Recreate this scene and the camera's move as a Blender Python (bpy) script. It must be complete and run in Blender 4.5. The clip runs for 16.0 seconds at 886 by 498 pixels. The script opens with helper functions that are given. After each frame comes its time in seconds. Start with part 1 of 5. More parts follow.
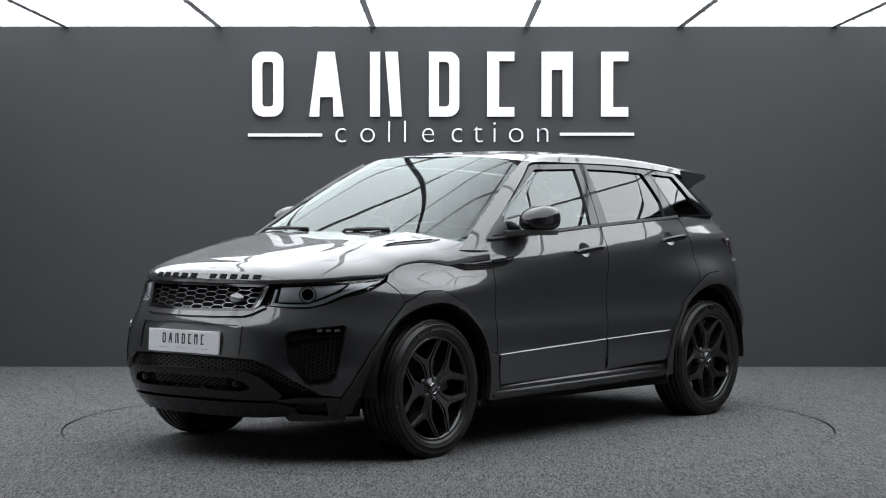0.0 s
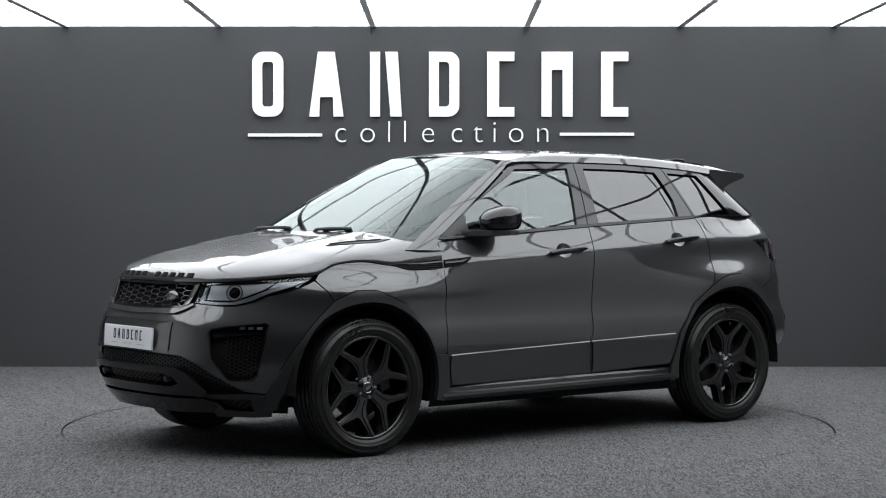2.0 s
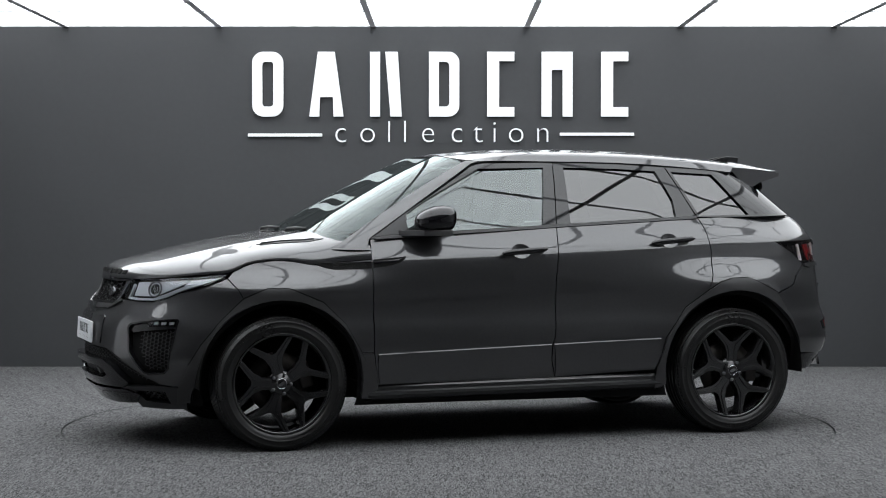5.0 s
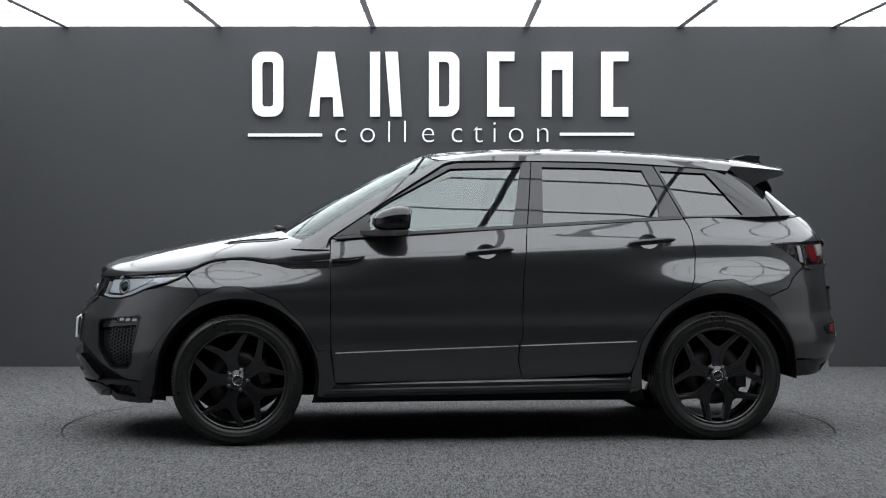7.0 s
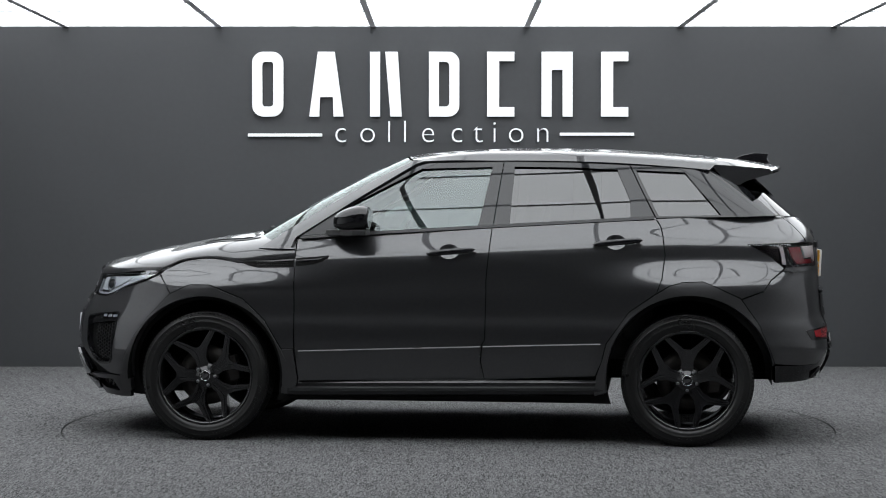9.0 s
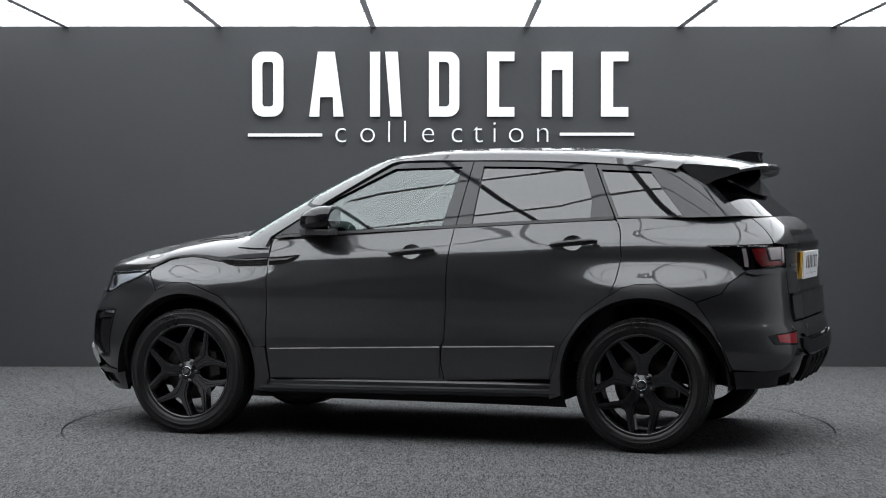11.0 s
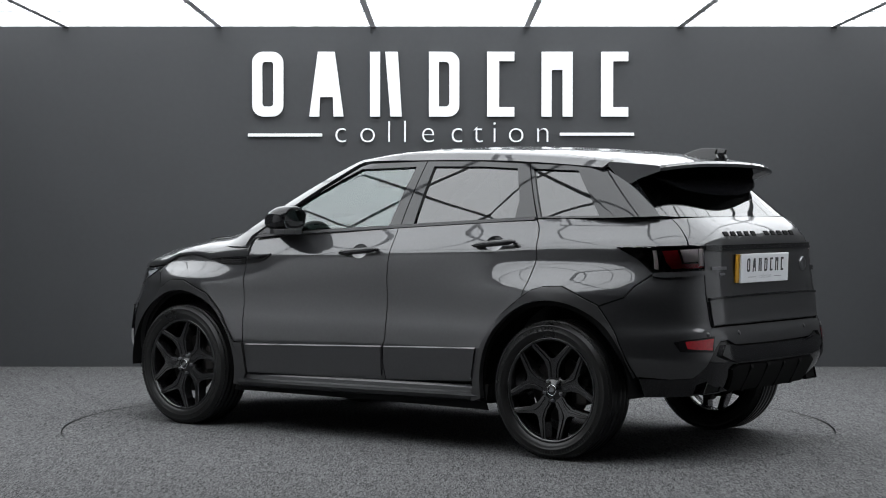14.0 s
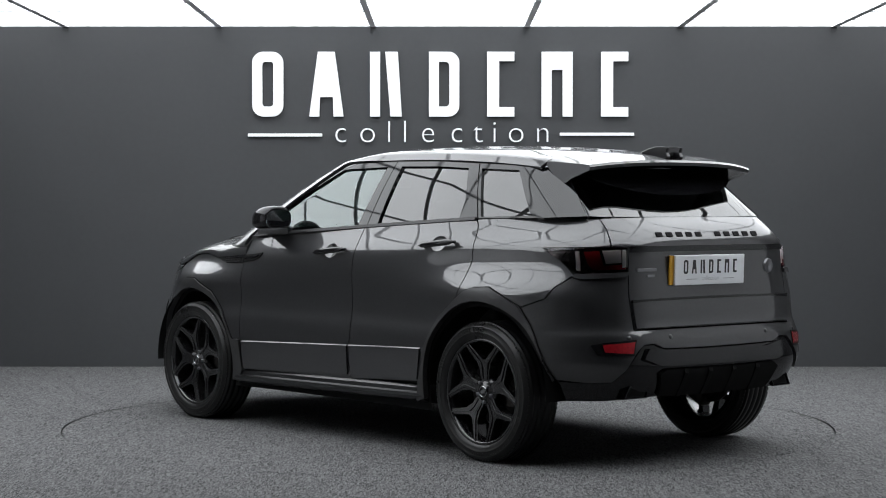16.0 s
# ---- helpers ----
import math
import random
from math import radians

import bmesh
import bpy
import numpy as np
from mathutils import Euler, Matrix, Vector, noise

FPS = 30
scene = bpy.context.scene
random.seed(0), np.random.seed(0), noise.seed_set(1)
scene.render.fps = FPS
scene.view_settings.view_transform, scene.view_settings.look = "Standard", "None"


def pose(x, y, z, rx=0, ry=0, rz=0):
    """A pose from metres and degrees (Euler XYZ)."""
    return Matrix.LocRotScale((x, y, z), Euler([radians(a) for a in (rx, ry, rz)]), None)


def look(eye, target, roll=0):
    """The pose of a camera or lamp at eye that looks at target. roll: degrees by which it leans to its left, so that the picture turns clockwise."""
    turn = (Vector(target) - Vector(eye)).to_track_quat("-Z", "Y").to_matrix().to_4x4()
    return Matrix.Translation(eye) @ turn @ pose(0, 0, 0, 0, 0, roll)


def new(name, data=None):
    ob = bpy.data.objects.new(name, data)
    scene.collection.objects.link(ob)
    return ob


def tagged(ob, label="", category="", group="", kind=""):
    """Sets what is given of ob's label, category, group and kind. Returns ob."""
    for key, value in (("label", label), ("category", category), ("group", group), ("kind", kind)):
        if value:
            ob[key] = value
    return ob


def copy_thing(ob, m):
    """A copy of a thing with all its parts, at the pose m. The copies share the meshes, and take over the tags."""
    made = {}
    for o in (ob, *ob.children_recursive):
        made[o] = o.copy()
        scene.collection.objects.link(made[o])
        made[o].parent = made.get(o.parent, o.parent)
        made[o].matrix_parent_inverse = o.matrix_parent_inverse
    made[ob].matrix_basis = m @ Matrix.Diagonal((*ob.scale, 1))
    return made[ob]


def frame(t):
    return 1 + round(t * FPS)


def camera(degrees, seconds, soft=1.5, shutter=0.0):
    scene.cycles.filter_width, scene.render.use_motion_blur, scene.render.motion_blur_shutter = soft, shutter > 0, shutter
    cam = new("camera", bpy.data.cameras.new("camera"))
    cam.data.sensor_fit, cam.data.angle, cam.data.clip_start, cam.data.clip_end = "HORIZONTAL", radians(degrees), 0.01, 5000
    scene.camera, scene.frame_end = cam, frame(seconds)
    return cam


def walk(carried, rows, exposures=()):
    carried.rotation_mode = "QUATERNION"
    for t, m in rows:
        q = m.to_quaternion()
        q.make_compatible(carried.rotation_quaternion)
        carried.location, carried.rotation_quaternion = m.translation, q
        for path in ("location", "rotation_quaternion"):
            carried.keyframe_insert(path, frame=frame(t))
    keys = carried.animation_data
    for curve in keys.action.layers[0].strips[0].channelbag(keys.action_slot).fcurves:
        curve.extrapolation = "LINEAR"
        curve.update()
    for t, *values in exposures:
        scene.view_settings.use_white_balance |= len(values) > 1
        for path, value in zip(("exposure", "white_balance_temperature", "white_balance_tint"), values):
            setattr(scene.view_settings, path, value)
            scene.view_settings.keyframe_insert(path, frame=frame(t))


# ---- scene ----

# camera: stands still
cam = camera(26.3, 16.0, soft=1.0)
EYE, AIM = (0.0, -11.337, 1.294), (0.0, -1.337, 1.0746)
walk(cam, [(0, look(EYE, AIM)), (16, look(EYE, AIM))])

# light: a dim grey world outside the closed room; the room is lit by its glowing ceiling panels
world = bpy.data.worlds.new("world")
scene.world = world
world.use_nodes = True
world.node_tree.nodes["Background"].inputs[0].default_value = (0.5, 0.53, 0.56, 1)
world.node_tree.nodes["Background"].inputs[1].default_value = 0.05
scene.view_settings.exposure = 0.0
PANEL_GLOW = 3.05


# ---------------------------------------------------------------- materials
def mat(name, col, rough=0.5, metal=0.0, coat=0.0, grain=0.0, scale=40.0, bump=0.0, bscale=200.0, emit=0.0, spec=0.5, trans=0.0, ior=1.5, rvar=0.0, coat_rough=0.03, stretch=None, low=1.0, crisp=0.4, fuzz=0.5, cells=False, coat_ior=1.5):
    m = bpy.data.materials.new(name)
    m.use_nodes = True
    nt = m.node_tree
    b = nt.nodes["Principled BSDF"]
    b.inputs["Base Color"].default_value = (*col, 1)
    b.inputs["Roughness"].default_value = rough
    b.inputs["Metallic"].default_value = metal
    b.inputs["Coat Weight"].default_value = coat
    b.inputs["Coat Roughness"].default_value = coat_rough
    b.inputs["Specular IOR Level"].default_value = spec
    b.inputs["Transmission Weight"].default_value = trans
    b.inputs["IOR"].default_value = ior
    if emit:
        b.inputs["Emission Color"].default_value = (*col, 1)
        b.inputs["Emission Strength"].default_value = emit
    b.inputs["Coat IOR"].default_value = coat_ior
    tc = nt.nodes.new("ShaderNodeTexCoord")
    src = tc.outputs["Object"]
    if stretch:
        mp = nt.nodes.new("ShaderNodeMapping")
        mp.inputs["Scale"].default_value = stretch
        nt.links.new(src, mp.inputs["Vector"])
        src = mp.outputs[0]
    if grain:
        n = nt.nodes.new("ShaderNodeTexVoronoi" if cells else "ShaderNodeTexNoise")
        n.inputs["Scale"].default_value = scale
        n.inputs["Detail"].default_value = 0 if cells else 6
        n.inputs["Roughness"].default_value = fuzz
        n2 = nt.nodes.new("ShaderNodeTexNoise")
        n2.inputs["Scale"].default_value = scale * 0.07
        n2.inputs["Detail"].default_value = 4
        mx = nt.nodes.new("ShaderNodeMath")
        mx.operation = "ADD"
        lw = nt.nodes.new("ShaderNodeMath")
        lw.operation = "MULTIPLY_ADD"
        lw.inputs[1].default_value, lw.inputs[2].default_value = low, 0.5 * (1 - low)
        rg = nt.nodes.new("ShaderNodeMapRange")
        rg.inputs[1].default_value, rg.inputs[2].default_value = 1 - crisp, 1 + crisp
        rg.inputs[3].default_value, rg.inputs[4].default_value = 1 - grain, 1 + grain
        hs = nt.nodes.new("ShaderNodeHueSaturation")
        hs.inputs["Color"].default_value = (*col, 1)
        nt.links.new(src, n.inputs["Vector"])
        nt.links.new(tc.outputs["Object"], n2.inputs["Vector"])
        nt.links.new(n.outputs["Color" if cells else 0], mx.inputs[0])
        nt.links.new(n2.outputs[0], lw.inputs[0])
        nt.links.new(lw.outputs[0], mx.inputs[1])
        nt.links.new(mx.outputs[0], rg.inputs[0])
        nt.links.new(rg.outputs[0], hs.inputs["Value"])
        nt.links.new(hs.outputs[0], b.inputs["Base Color"])
        if rvar:
            r2 = nt.nodes.new("ShaderNodeMapRange")
            r2.inputs[1].default_value, r2.inputs[2].default_value = 0.3, 0.7
            r2.inputs[3].default_value, r2.inputs[4].default_value = rough - rvar, rough + rvar
            nt.links.new(n2.outputs[0], r2.inputs[0])
            nt.links.new(r2.outputs[0], b.inputs["Roughness"])
    if bump:
        n3 = nt.nodes.new("ShaderNodeTexNoise")
        n3.inputs["Scale"].default_value = bscale
        n3.inputs["Detail"].default_value = 3
        bp = nt.nodes.new("ShaderNodeBump")
        bp.inputs["Strength"].default_value = bump
        bp.inputs["Distance"].default_value = 0.004
        nt.links.new(src, n3.inputs["Vector"])
        nt.links.new(n3.outputs[0], bp.inputs["Height"])
        nt.links.new(bp.outputs[0], b.inputs["Normal"])
    return m


def tinted_glass(name, col, clear, gloss=1.85, sheen=(1, 1, 1)):
    """Window glass: mirror gloss over a tinted see-through sheet."""
    m = bpy.data.materials.new(name)
    m.use_nodes = True
    nt = m.node_tree
    nt.nodes.remove(nt.nodes["Principled BSDF"])
    out = nt.nodes["Material Output"]
    tr = nt.nodes.new("ShaderNodeBsdfTransparent")
    tr.inputs[0].default_value = (*[c * clear for c in col], 1)
    gl = nt.nodes.new("ShaderNodeBsdfGlossy")
    gl.inputs["Roughness"].default_value = 0.012
    gl.inputs["Color"].default_value = (*sheen, 1)
    fr = nt.nodes.new("ShaderNodeFresnel")
    fr.inputs[0].default_value = gloss
    mx = nt.nodes.new("ShaderNodeMixShader")
    nt.links.new(fr.outputs[0], mx.inputs[0])
    nt.links.new(tr.outputs[0], mx.inputs[1])
    nt.links.new(gl.outputs[0], mx.inputs[2])
    nt.links.new(mx.outputs[0], out.inputs[0])
    return m


PAINT = mat("grey_metallic_paint", (0.026, 0.0264, 0.0285), 0.38, 0.5, 1.0, grain=0.14, scale=900, coat_rough=0.012, coat_ior=1.67)
PIANO = mat("gloss_black", (0.006, 0.006, 0.007), 0.09)
CLAD = mat("satin_black_plastic", (0.021, 0.021, 0.022), 0.46, grain=0.15, scale=300, bump=0.05, bscale=900)
SATIN_PAINT = mat("satin_grey_paint", (0.012, 0.0125, 0.0135), 0.30, 0.2, 0.4, grain=0.08, scale=700)
RUBBER = mat("tyre_rubber", (0.010, 0.010, 0.010), 0.36, spec=0.33, grain=0.25, scale=60, bump=0.12, bscale=350, rvar=0.1)
RIMMAT = mat("satin_black_rim", (0.012, 0.012, 0.0128), 0.24, 0.25, 0.6, grain=0.1, scale=200)
DARK = mat("underbody_black", (0.008, 0.008, 0.008), 0.8, spec=0.1)
CHROME = mat("chrome", (0.62, 0.63, 0.65), 0.12, 1.0)
STEEL = mat("brake_steel", (0.06, 0.055, 0.052), 0.5, 0.8, grain=0.3, scale=80)
NUT = mat("nut_steel", (0.22, 0.22, 0.23), 0.3, 1.0)
GLASS = tinted_glass("clear_tinted_glass", (0.78, 0.96, 0.92), 0.62, 1.64, (0.92, 1.0, 0.99))
SIDEGLASS = tinted_glass("side_window_glass", (0.78, 0.96, 0.92), 0.62, 2.0, (0.93, 1.0, 0.99))
PRIVACY = tinted_glass("privacy_glass", (0.9, 1.0, 1.0), 0.06, 1.9)
LENS = tinted_glass("lamp_lens", (0.95, 0.97, 1.0), 0.95, 1.5)
SMOKE = tinted_glass("smoked_lens", (1.0, 0.94, 0.94), 0.97, 1.5)
TRIMGLASS = mat("gloss_dark_pillar", (0.007, 0.0075, 0.0085), 0.05, spec=0.55)
# matt white: the gleam of mirrored lamp facets is put into the colour
LAMPW = mat("lamp_gleam_white", (0.80, 0.81, 0.83), 0.25)
DRL = mat("lamp_light_guide", (0.75, 0.78, 0.8), 0.25)
REDLENS = mat("red_lens", (0.27, 0.010, 0.016), 0.12, 0.0, 1.0, grain=0.3, scale=90)
PLATE = mat("plate_white", (0.68, 0.69, 0.71), 0.35, grain=0.03, scale=30)
PLATEYEL = mat("plate_yellow", (0.55, 0.28, 0.02), 0.4)
INK = mat("plate_ink", (0.03, 0.03, 0.033), 0.5)
GREYINK = mat("grey_ink", (0.25, 0.25, 0.26), 0.5)
SEAT = mat("seat_leather", (0.035, 0.035, 0.037), 0.5, grain=0.2, scale=60, bump=0.1)
DASH = mat("dash_plastic", (0.025, 0.025, 0.027), 0.55, grain=0.2, scale=90, bump=0.1)
MESH = mat("grille_mesh", (0.018, 0.018, 0.019), 0.3, 0.2, 0.3)
MESHSIL = mat("grille_silver", (0.16, 0.16, 0.168), 0.22, 0.8)
CARPET = mat("grey_carpet", (0.100, 0.100, 0.102), 0.95, grain=1.0, scale=210, bump=0.04, bscale=400, spec=0.1, stretch=(1.0, 0.17, 1.0), low=0.1, crisp=0.5, fuzz=0.6, cells=True)
WALLM = mat("charcoal_wall_paint", (0.0445, 0.0463, 0.0488), 0.55, grain=0.05, scale=25, bump=0.02, bscale=500, spec=0.3)
WALLD = mat("dark_wall_paint", (0.028, 0.029, 0.030), 0.7, grain=0.08, scale=20)
WALLP = mat("white_wall_paint", (0.80, 0.80, 0.81), 0.6, grain=0.05, scale=20)
WALLG = mat("light_grey_wall_paint", (0.45, 0.45, 0.456), 0.6, grain=0.05, scale=20)
WALLE = mat("bay_wall_paint", (0.035, 0.036, 0.037), 0.6, grain=0.05, scale=20)
SIGNW = mat("white_sign_acrylic", (0.86, 0.87, 0.88), 0.35, grain=0.02)
GLOW = mat("glowing_ceiling_panel", (0.965, 1.0, 1.035), 0.5, emit=PANEL_GLOW)
BARM = mat("ceiling_bar_grey", (0.88, 0.88, 0.89), 0.5, grain=0.03)
JOINT = mat("joint_black", (0.004, 0.004, 0.004), 0.9)


# ---------------------------------------------------------------- mesh helpers
def part(name, bm, material, parent=None, label="", normals=None, smooth=True):
    me = bpy.data.meshes.new(name)
    bm.to_mesh(me)
    bm.free()
    me.materials.append(material)
    me.polygons.foreach_set("use_smooth", [smooth] * len(me.polygons))
    ob = new(name, me)
    if parent:
        ob.parent = parent
    if label:
        tagged(ob, label)
    return ob


def box(bm, x0, y0, z0, x1, y1, z1, bev=0.0, m=None):
    r = bmesh.ops.create_cube(bm, size=1.0)
    vs = r["verts"]
    bmesh.ops.transform(bm, matrix=Matrix.Translation(((x0 + x1) / 2, (y0 + y1) / 2, (z0 + z1) / 2)) @ Matrix.Diagonal((abs(x1 - x0), abs(y1 - y0), abs(z1 - z0), 1)), verts=vs)
    if bev:
        es = list({e for v in vs for e in v.link_edges})
        g = bmesh.ops.bevel(bm, geom=es, offset=bev, segments=2, affect="EDGES", profile=0.6)
        vs = list({v for f in g["faces"] for v in f.verts} | {v for v in vs if v.is_valid})
    if m is not None:
        bmesh.ops.transform(bm, matrix=m, verts=vs)
    return vs


def prism(bm, pts, h0, h1, f, bev=0.0):
    """A closed 2D outline pts, extruded from h0 to h1; f(a, b, h) gives the place."""
    lo = [bm.verts.new(f(a, b, h0)) for a, b in pts]
    hi = [bm.verts.new(f(a, b, h1)) for a, b in pts]
    n = len(pts)
    fs = [bm.faces.new(lo[::-1]), bm.faces.new(hi)]
    for i in range(n):
        fs.append(bm.faces.new((lo[i], lo[(i + 1) % n], hi[(i + 1) % n], hi[i])))
    if bev:
        top = [e for e in fs[1].edges]
        bmesh.ops.bevel(bm, geom=top, offset=bev, segments=2, affect="EDGES", profile=0.6)
    return lo + hi


def lathe(bm, prof, segs=64, closed=False):
    """Turn (radius, y) points about the y axis."""
    rings = []
    for r, y in prof:
        rings.append([bm.verts.new((r * math.cos(2 * math.pi * i / segs), y, r * math.sin(2 * math.pi * i / segs))) for i in range(segs)])
    pairs = list(zip(rings, rings[1:]))
    if closed:
        pairs.append((rings[-1], rings[0]))
    for a, b in pairs:
        for i in range(segs):
            bm.faces.new((a[i], a[(i + 1) % segs], b[(i + 1) % segs], b[i]))


def tube(bm, pts, r, segs=8):
    """A round bar along pts."""
    pts = [Vector(p) for p in pts]
    rings = []
    for i, p in enumerate(pts):
        d = (pts[min(i + 1, len(pts) - 1)] - pts[max(i - 1, 0)]).normalized()
        a = d.cross(Vector((0, 0, 1)) if abs(d.z) < 0.9 else Vector((1, 0, 0))).normalized()
        b = d.cross(a)
        rings.append([bm.verts.new(p + r * (a * math.cos(2 * math.pi * k / segs) + b * math.sin(2 * math.pi * k / segs))) for k in range(segs)])
    for a, b in zip(rings, rings[1:]):
        for k in range(segs):
            bm.faces.new((a[k], a[(k + 1) % segs], b[(k + 1) % segs], b[k]))
    bm.faces.new(rings[0][::-1])
    bm.faces.new(rings[-1])


# ---------------------------------------------------------------- car surfaces
# car space: nose towards -x, its left side towards -y, z up, origin between the axles on the ground
def soft(x, table, w):
    """A smooth curve through a table of (x, value) points, evened out over +-w."""
    xs, ys = (np.array(c, float) for c in zip(*table))
    d = np.diff(ys) / np.diff(xs)
    h = np.diff(xs)
    m = np.concatenate([[d[0]], (d[:-1] * h[1:] + d[1:] * h[:-1]) / (h[:-1] + h[1:]), [d[-1]]])
    x = np.asarray(x, float)

    def at(v):
        v = np.clip(v, xs[0], xs[-1])
        i = np.clip(np.searchsorted(xs, v) - 1, 0, len(h) - 1)
        t = (v - xs[i]) / h[i]
        return ys[i] * (1 + 2 * t) * (1 - t) ** 2 + m[i] * h[i] * t * (1 - t) ** 2 + ys[i + 1] * t * t * (3 - 2 * t) + m[i + 1] * h[i] * t * t * (t - 1)

    return sum(k * at(x + w * o) for o, k in ((-1, 0.06), (-0.75, 0.1), (-0.5, 0.14), (-0.25, 0.16), (0, 0.08), (0.25, 0.16), (0.5, 0.14), (0.75, 0.1), (1, 0.06)))


def gauss(x, c, w):
    return np.exp(-((x - c) / w) ** 2)


def step(x, a, b):
    t = np.clip((x - a) / (b - a), 0, 1)
    return t * t * (3 - 2 * t)


NOSE = [(0.1, -2.08), (0.24, -2.12), (0.32, -2.19), (0.42, -2.235), (0.6, -2.235), (0.70, -2.215), (0.76, -2.18), (0.82, -2.145), (0.9, -2.115), (1.0, -2.07), (1.3, -2.0)]
TAIL = [(0.1, 1.95), (0.28, 2.00), (0.36, 2.07), (0.5, 2.13), (0.60, 2.120), (0.655, 2.113), (0.690, 2.097), (0.80, 2.080), (0.95, 2.066), (1.08, 2.058), (1.13, 2.048), (1.2, 2.0), (1.26, 1.93), (1.4, 1.80)]
FLANK = [(0.1, 0.88), (0.25, 0.898), (0.33, 0.902), (0.46, 0.910), (0.58, 0.915), (0.64, 0.913), (0.70, 0.902), (0.80, 0.900), (0.87, 0.9055), (0.93, 0.9090), (0.98, 0.9080), (1.01, 0.9045), (1.035, 0.897), (1.06, 0.886), (1.09, 0.8715), (1.13, 0.8515), (1.19, 0.8238), (1.3, 0.78)]


def taper(x):
    return 0.072 * step(x, 0.85, 1.9)


def body_w(x, z):
    """Half width of the lower body along its sides."""
    zs = z - 0.045 * (np.clip(x, -0.9, 1.3) + 0.2) * step(z, 0.75, 0.95)
    w = soft(zs, FLANK, 0.02)
    low_f, low_r = step(z, 0.995, 0.835), step(z, 1.035, 0.84)
    w = w + 0.040 * gauss(x, -1.33, 0.48) * low_f + 0.058 * gauss(x, 1.36, 0.50) * low_r
    w = w - 0.055 * gauss(x, -1.36, 0.48) * step(z, 0.835, 0.995) - 0.026 * gauss(x, 1.36, 0.46) * step(z, 0.84, 1.035)
    w = w - taper(x) * (0.62 * step(z, 0.80, 1.06) + 0.38 * step(z, 1.08, 1.2))
    w = w - 0.05 * step(x, 1.5, 1.85) * step(z, 0.55, 0.36) - 0.03 * step(x, -1.55, -1.85) * step(z, 0.50, 0.30)
    return w


FL, FN, RL, RN, RQ = 1.0, 3.0, 0.8, 4.6, 1.4


def body(s, z):
    """The lower body: s runs 0 at the nose's middle, 1..2 along the side, 3 at the tail's middle; its left half."""
    s, z = np.asarray(s, float), np.asarray(z, float)
    xf, xr = soft(z, NOSE, 0.015), soft(z, TAIL, 0.015)
    a = np.clip(s, 0, 1) * math.pi / 2
    c = np.clip(3 - s, 0, 1) * math.pi / 2
    back = np.sqrt(np.maximum(0, 1 - np.sin(c) ** (2 * RQ)))
    x = np.where(s < 1, xf + FL * (1 - np.cos(a)), np.where(s > 2, xr - RL * (1 - back), xf + FL + (s - 1) * (xr - RL - xf - FL)))
    k = np.sin(np.maximum(a, 1e-9)) ** (2 / FN) * np.sin(np.maximum(c, 1e-9)) ** (2 / RN)
    return np.stack([x, -body_w(x, z) * k, z], -1)


SHIELD = [(1.0, -1.36), (1.1, -1.20), (1.25, -0.952), (1.40, -0.683), (1.55, -0.385), (1.62, -0.225), (1.7, -0.03)]
HATCH = [(1.1, 2.07), (1.2, 2.0), (1.26, 1.93), (1.38, 1.79), (1.5, 1.655), (1.6, 1.54)]
CABIN = [(0.95, 0.915), (1.07, 0.872), (1.19, 0.826), (1.34, 0.759), (1.5, 0.673), (1.6, 0.608), (1.7, 0.53)]
GL, GN, HL, HN = 0.40, 5.0, 0.36, 5.0


def cabin_w(x, z):
    return soft(z, CABIN, 0.02) - taper(x) - 0.015 * step(x, -0.2, -1.0)


def cabin(s, z):
    """The glasshouse, in the same way."""
    s, z = np.asarray(s, float), np.asarray(z, float)
    xf, xr = soft(z, SHIELD, 0.015), soft(z, HATCH, 0.015)
    a = np.clip(s, 0, 1) * math.pi / 2
    c = np.clip(3 - s, 0, 1) * math.pi / 2
    x = np.where(s < 1, xf + GL * (1 - np.cos(a)), np.where(s > 2, xr - HL * (1 - np.cos(c)), xf + GL + (s - 1) * (xr - HL - xf - GL)))
    k = np.sin(np.maximum(a, 1e-9)) ** (2 / GN) * np.sin(np.maximum(c, 1e-9)) ** (2 / HN)
    return np.stack([x, -cabin_w(x, z) * k, z], -1)


EDGE = [(-2.3, 0.905), (-2.0, 0.912), (-1.75, 0.935), (-1.57, 0.955), (-1.49, 0.992), (-1.40, 1.008), (-1.32, 1.012), (-1.22, 1.002), (-1.165, 0.99), (-1.0, 1.002), (-0.78, 1.018), (-0.5, 1.03)]
CREST = [(-2.3, 0.905), (-2.118, 0.906), (-2.105, 0.935), (-2.085, 0.962), (-2.05, 0.982), (-1.9, 1.022), (-1.74, 1.055), (-1.40, 1.115), (-1.13, 1.155), (-0.7, 1.20)]


def bonnet(s, q):
    """The bonnet: s as on the body, q 0 in the middle to 1 at its side edge."""
    s, q = np.asarray(s, float), np.asarray(q, float)
    x = body(s, np.full_like(s, 0.905))[..., 0]
    ze = soft(x, EDGE, 0.02)
    zc = np.maximum(soft(x, CREST, 0.008), ze)
    a = np.clip(s, 0, 1) * math.pi / 2
    w = body_w(x, ze) * np.sin(np.maximum(a, 1e-9)) ** (2 / FN)
    t = q * math.pi / 2
    y = w * np.sin(np.maximum(t, 1e-9)) ** (2 / (2.7 + 1.6 * step(x, -1.5, -0.9)))
    z = ze + (zc - ze) * np.cos(np.minimum(t, math.pi / 2 - 1e-9)) ** (2 / 2.2)
    z = z + 0.010 * gauss(y, 0.50, 0.09) * step(x, -2.05, -1.6)
    return np.stack([x, -y, z], -1)


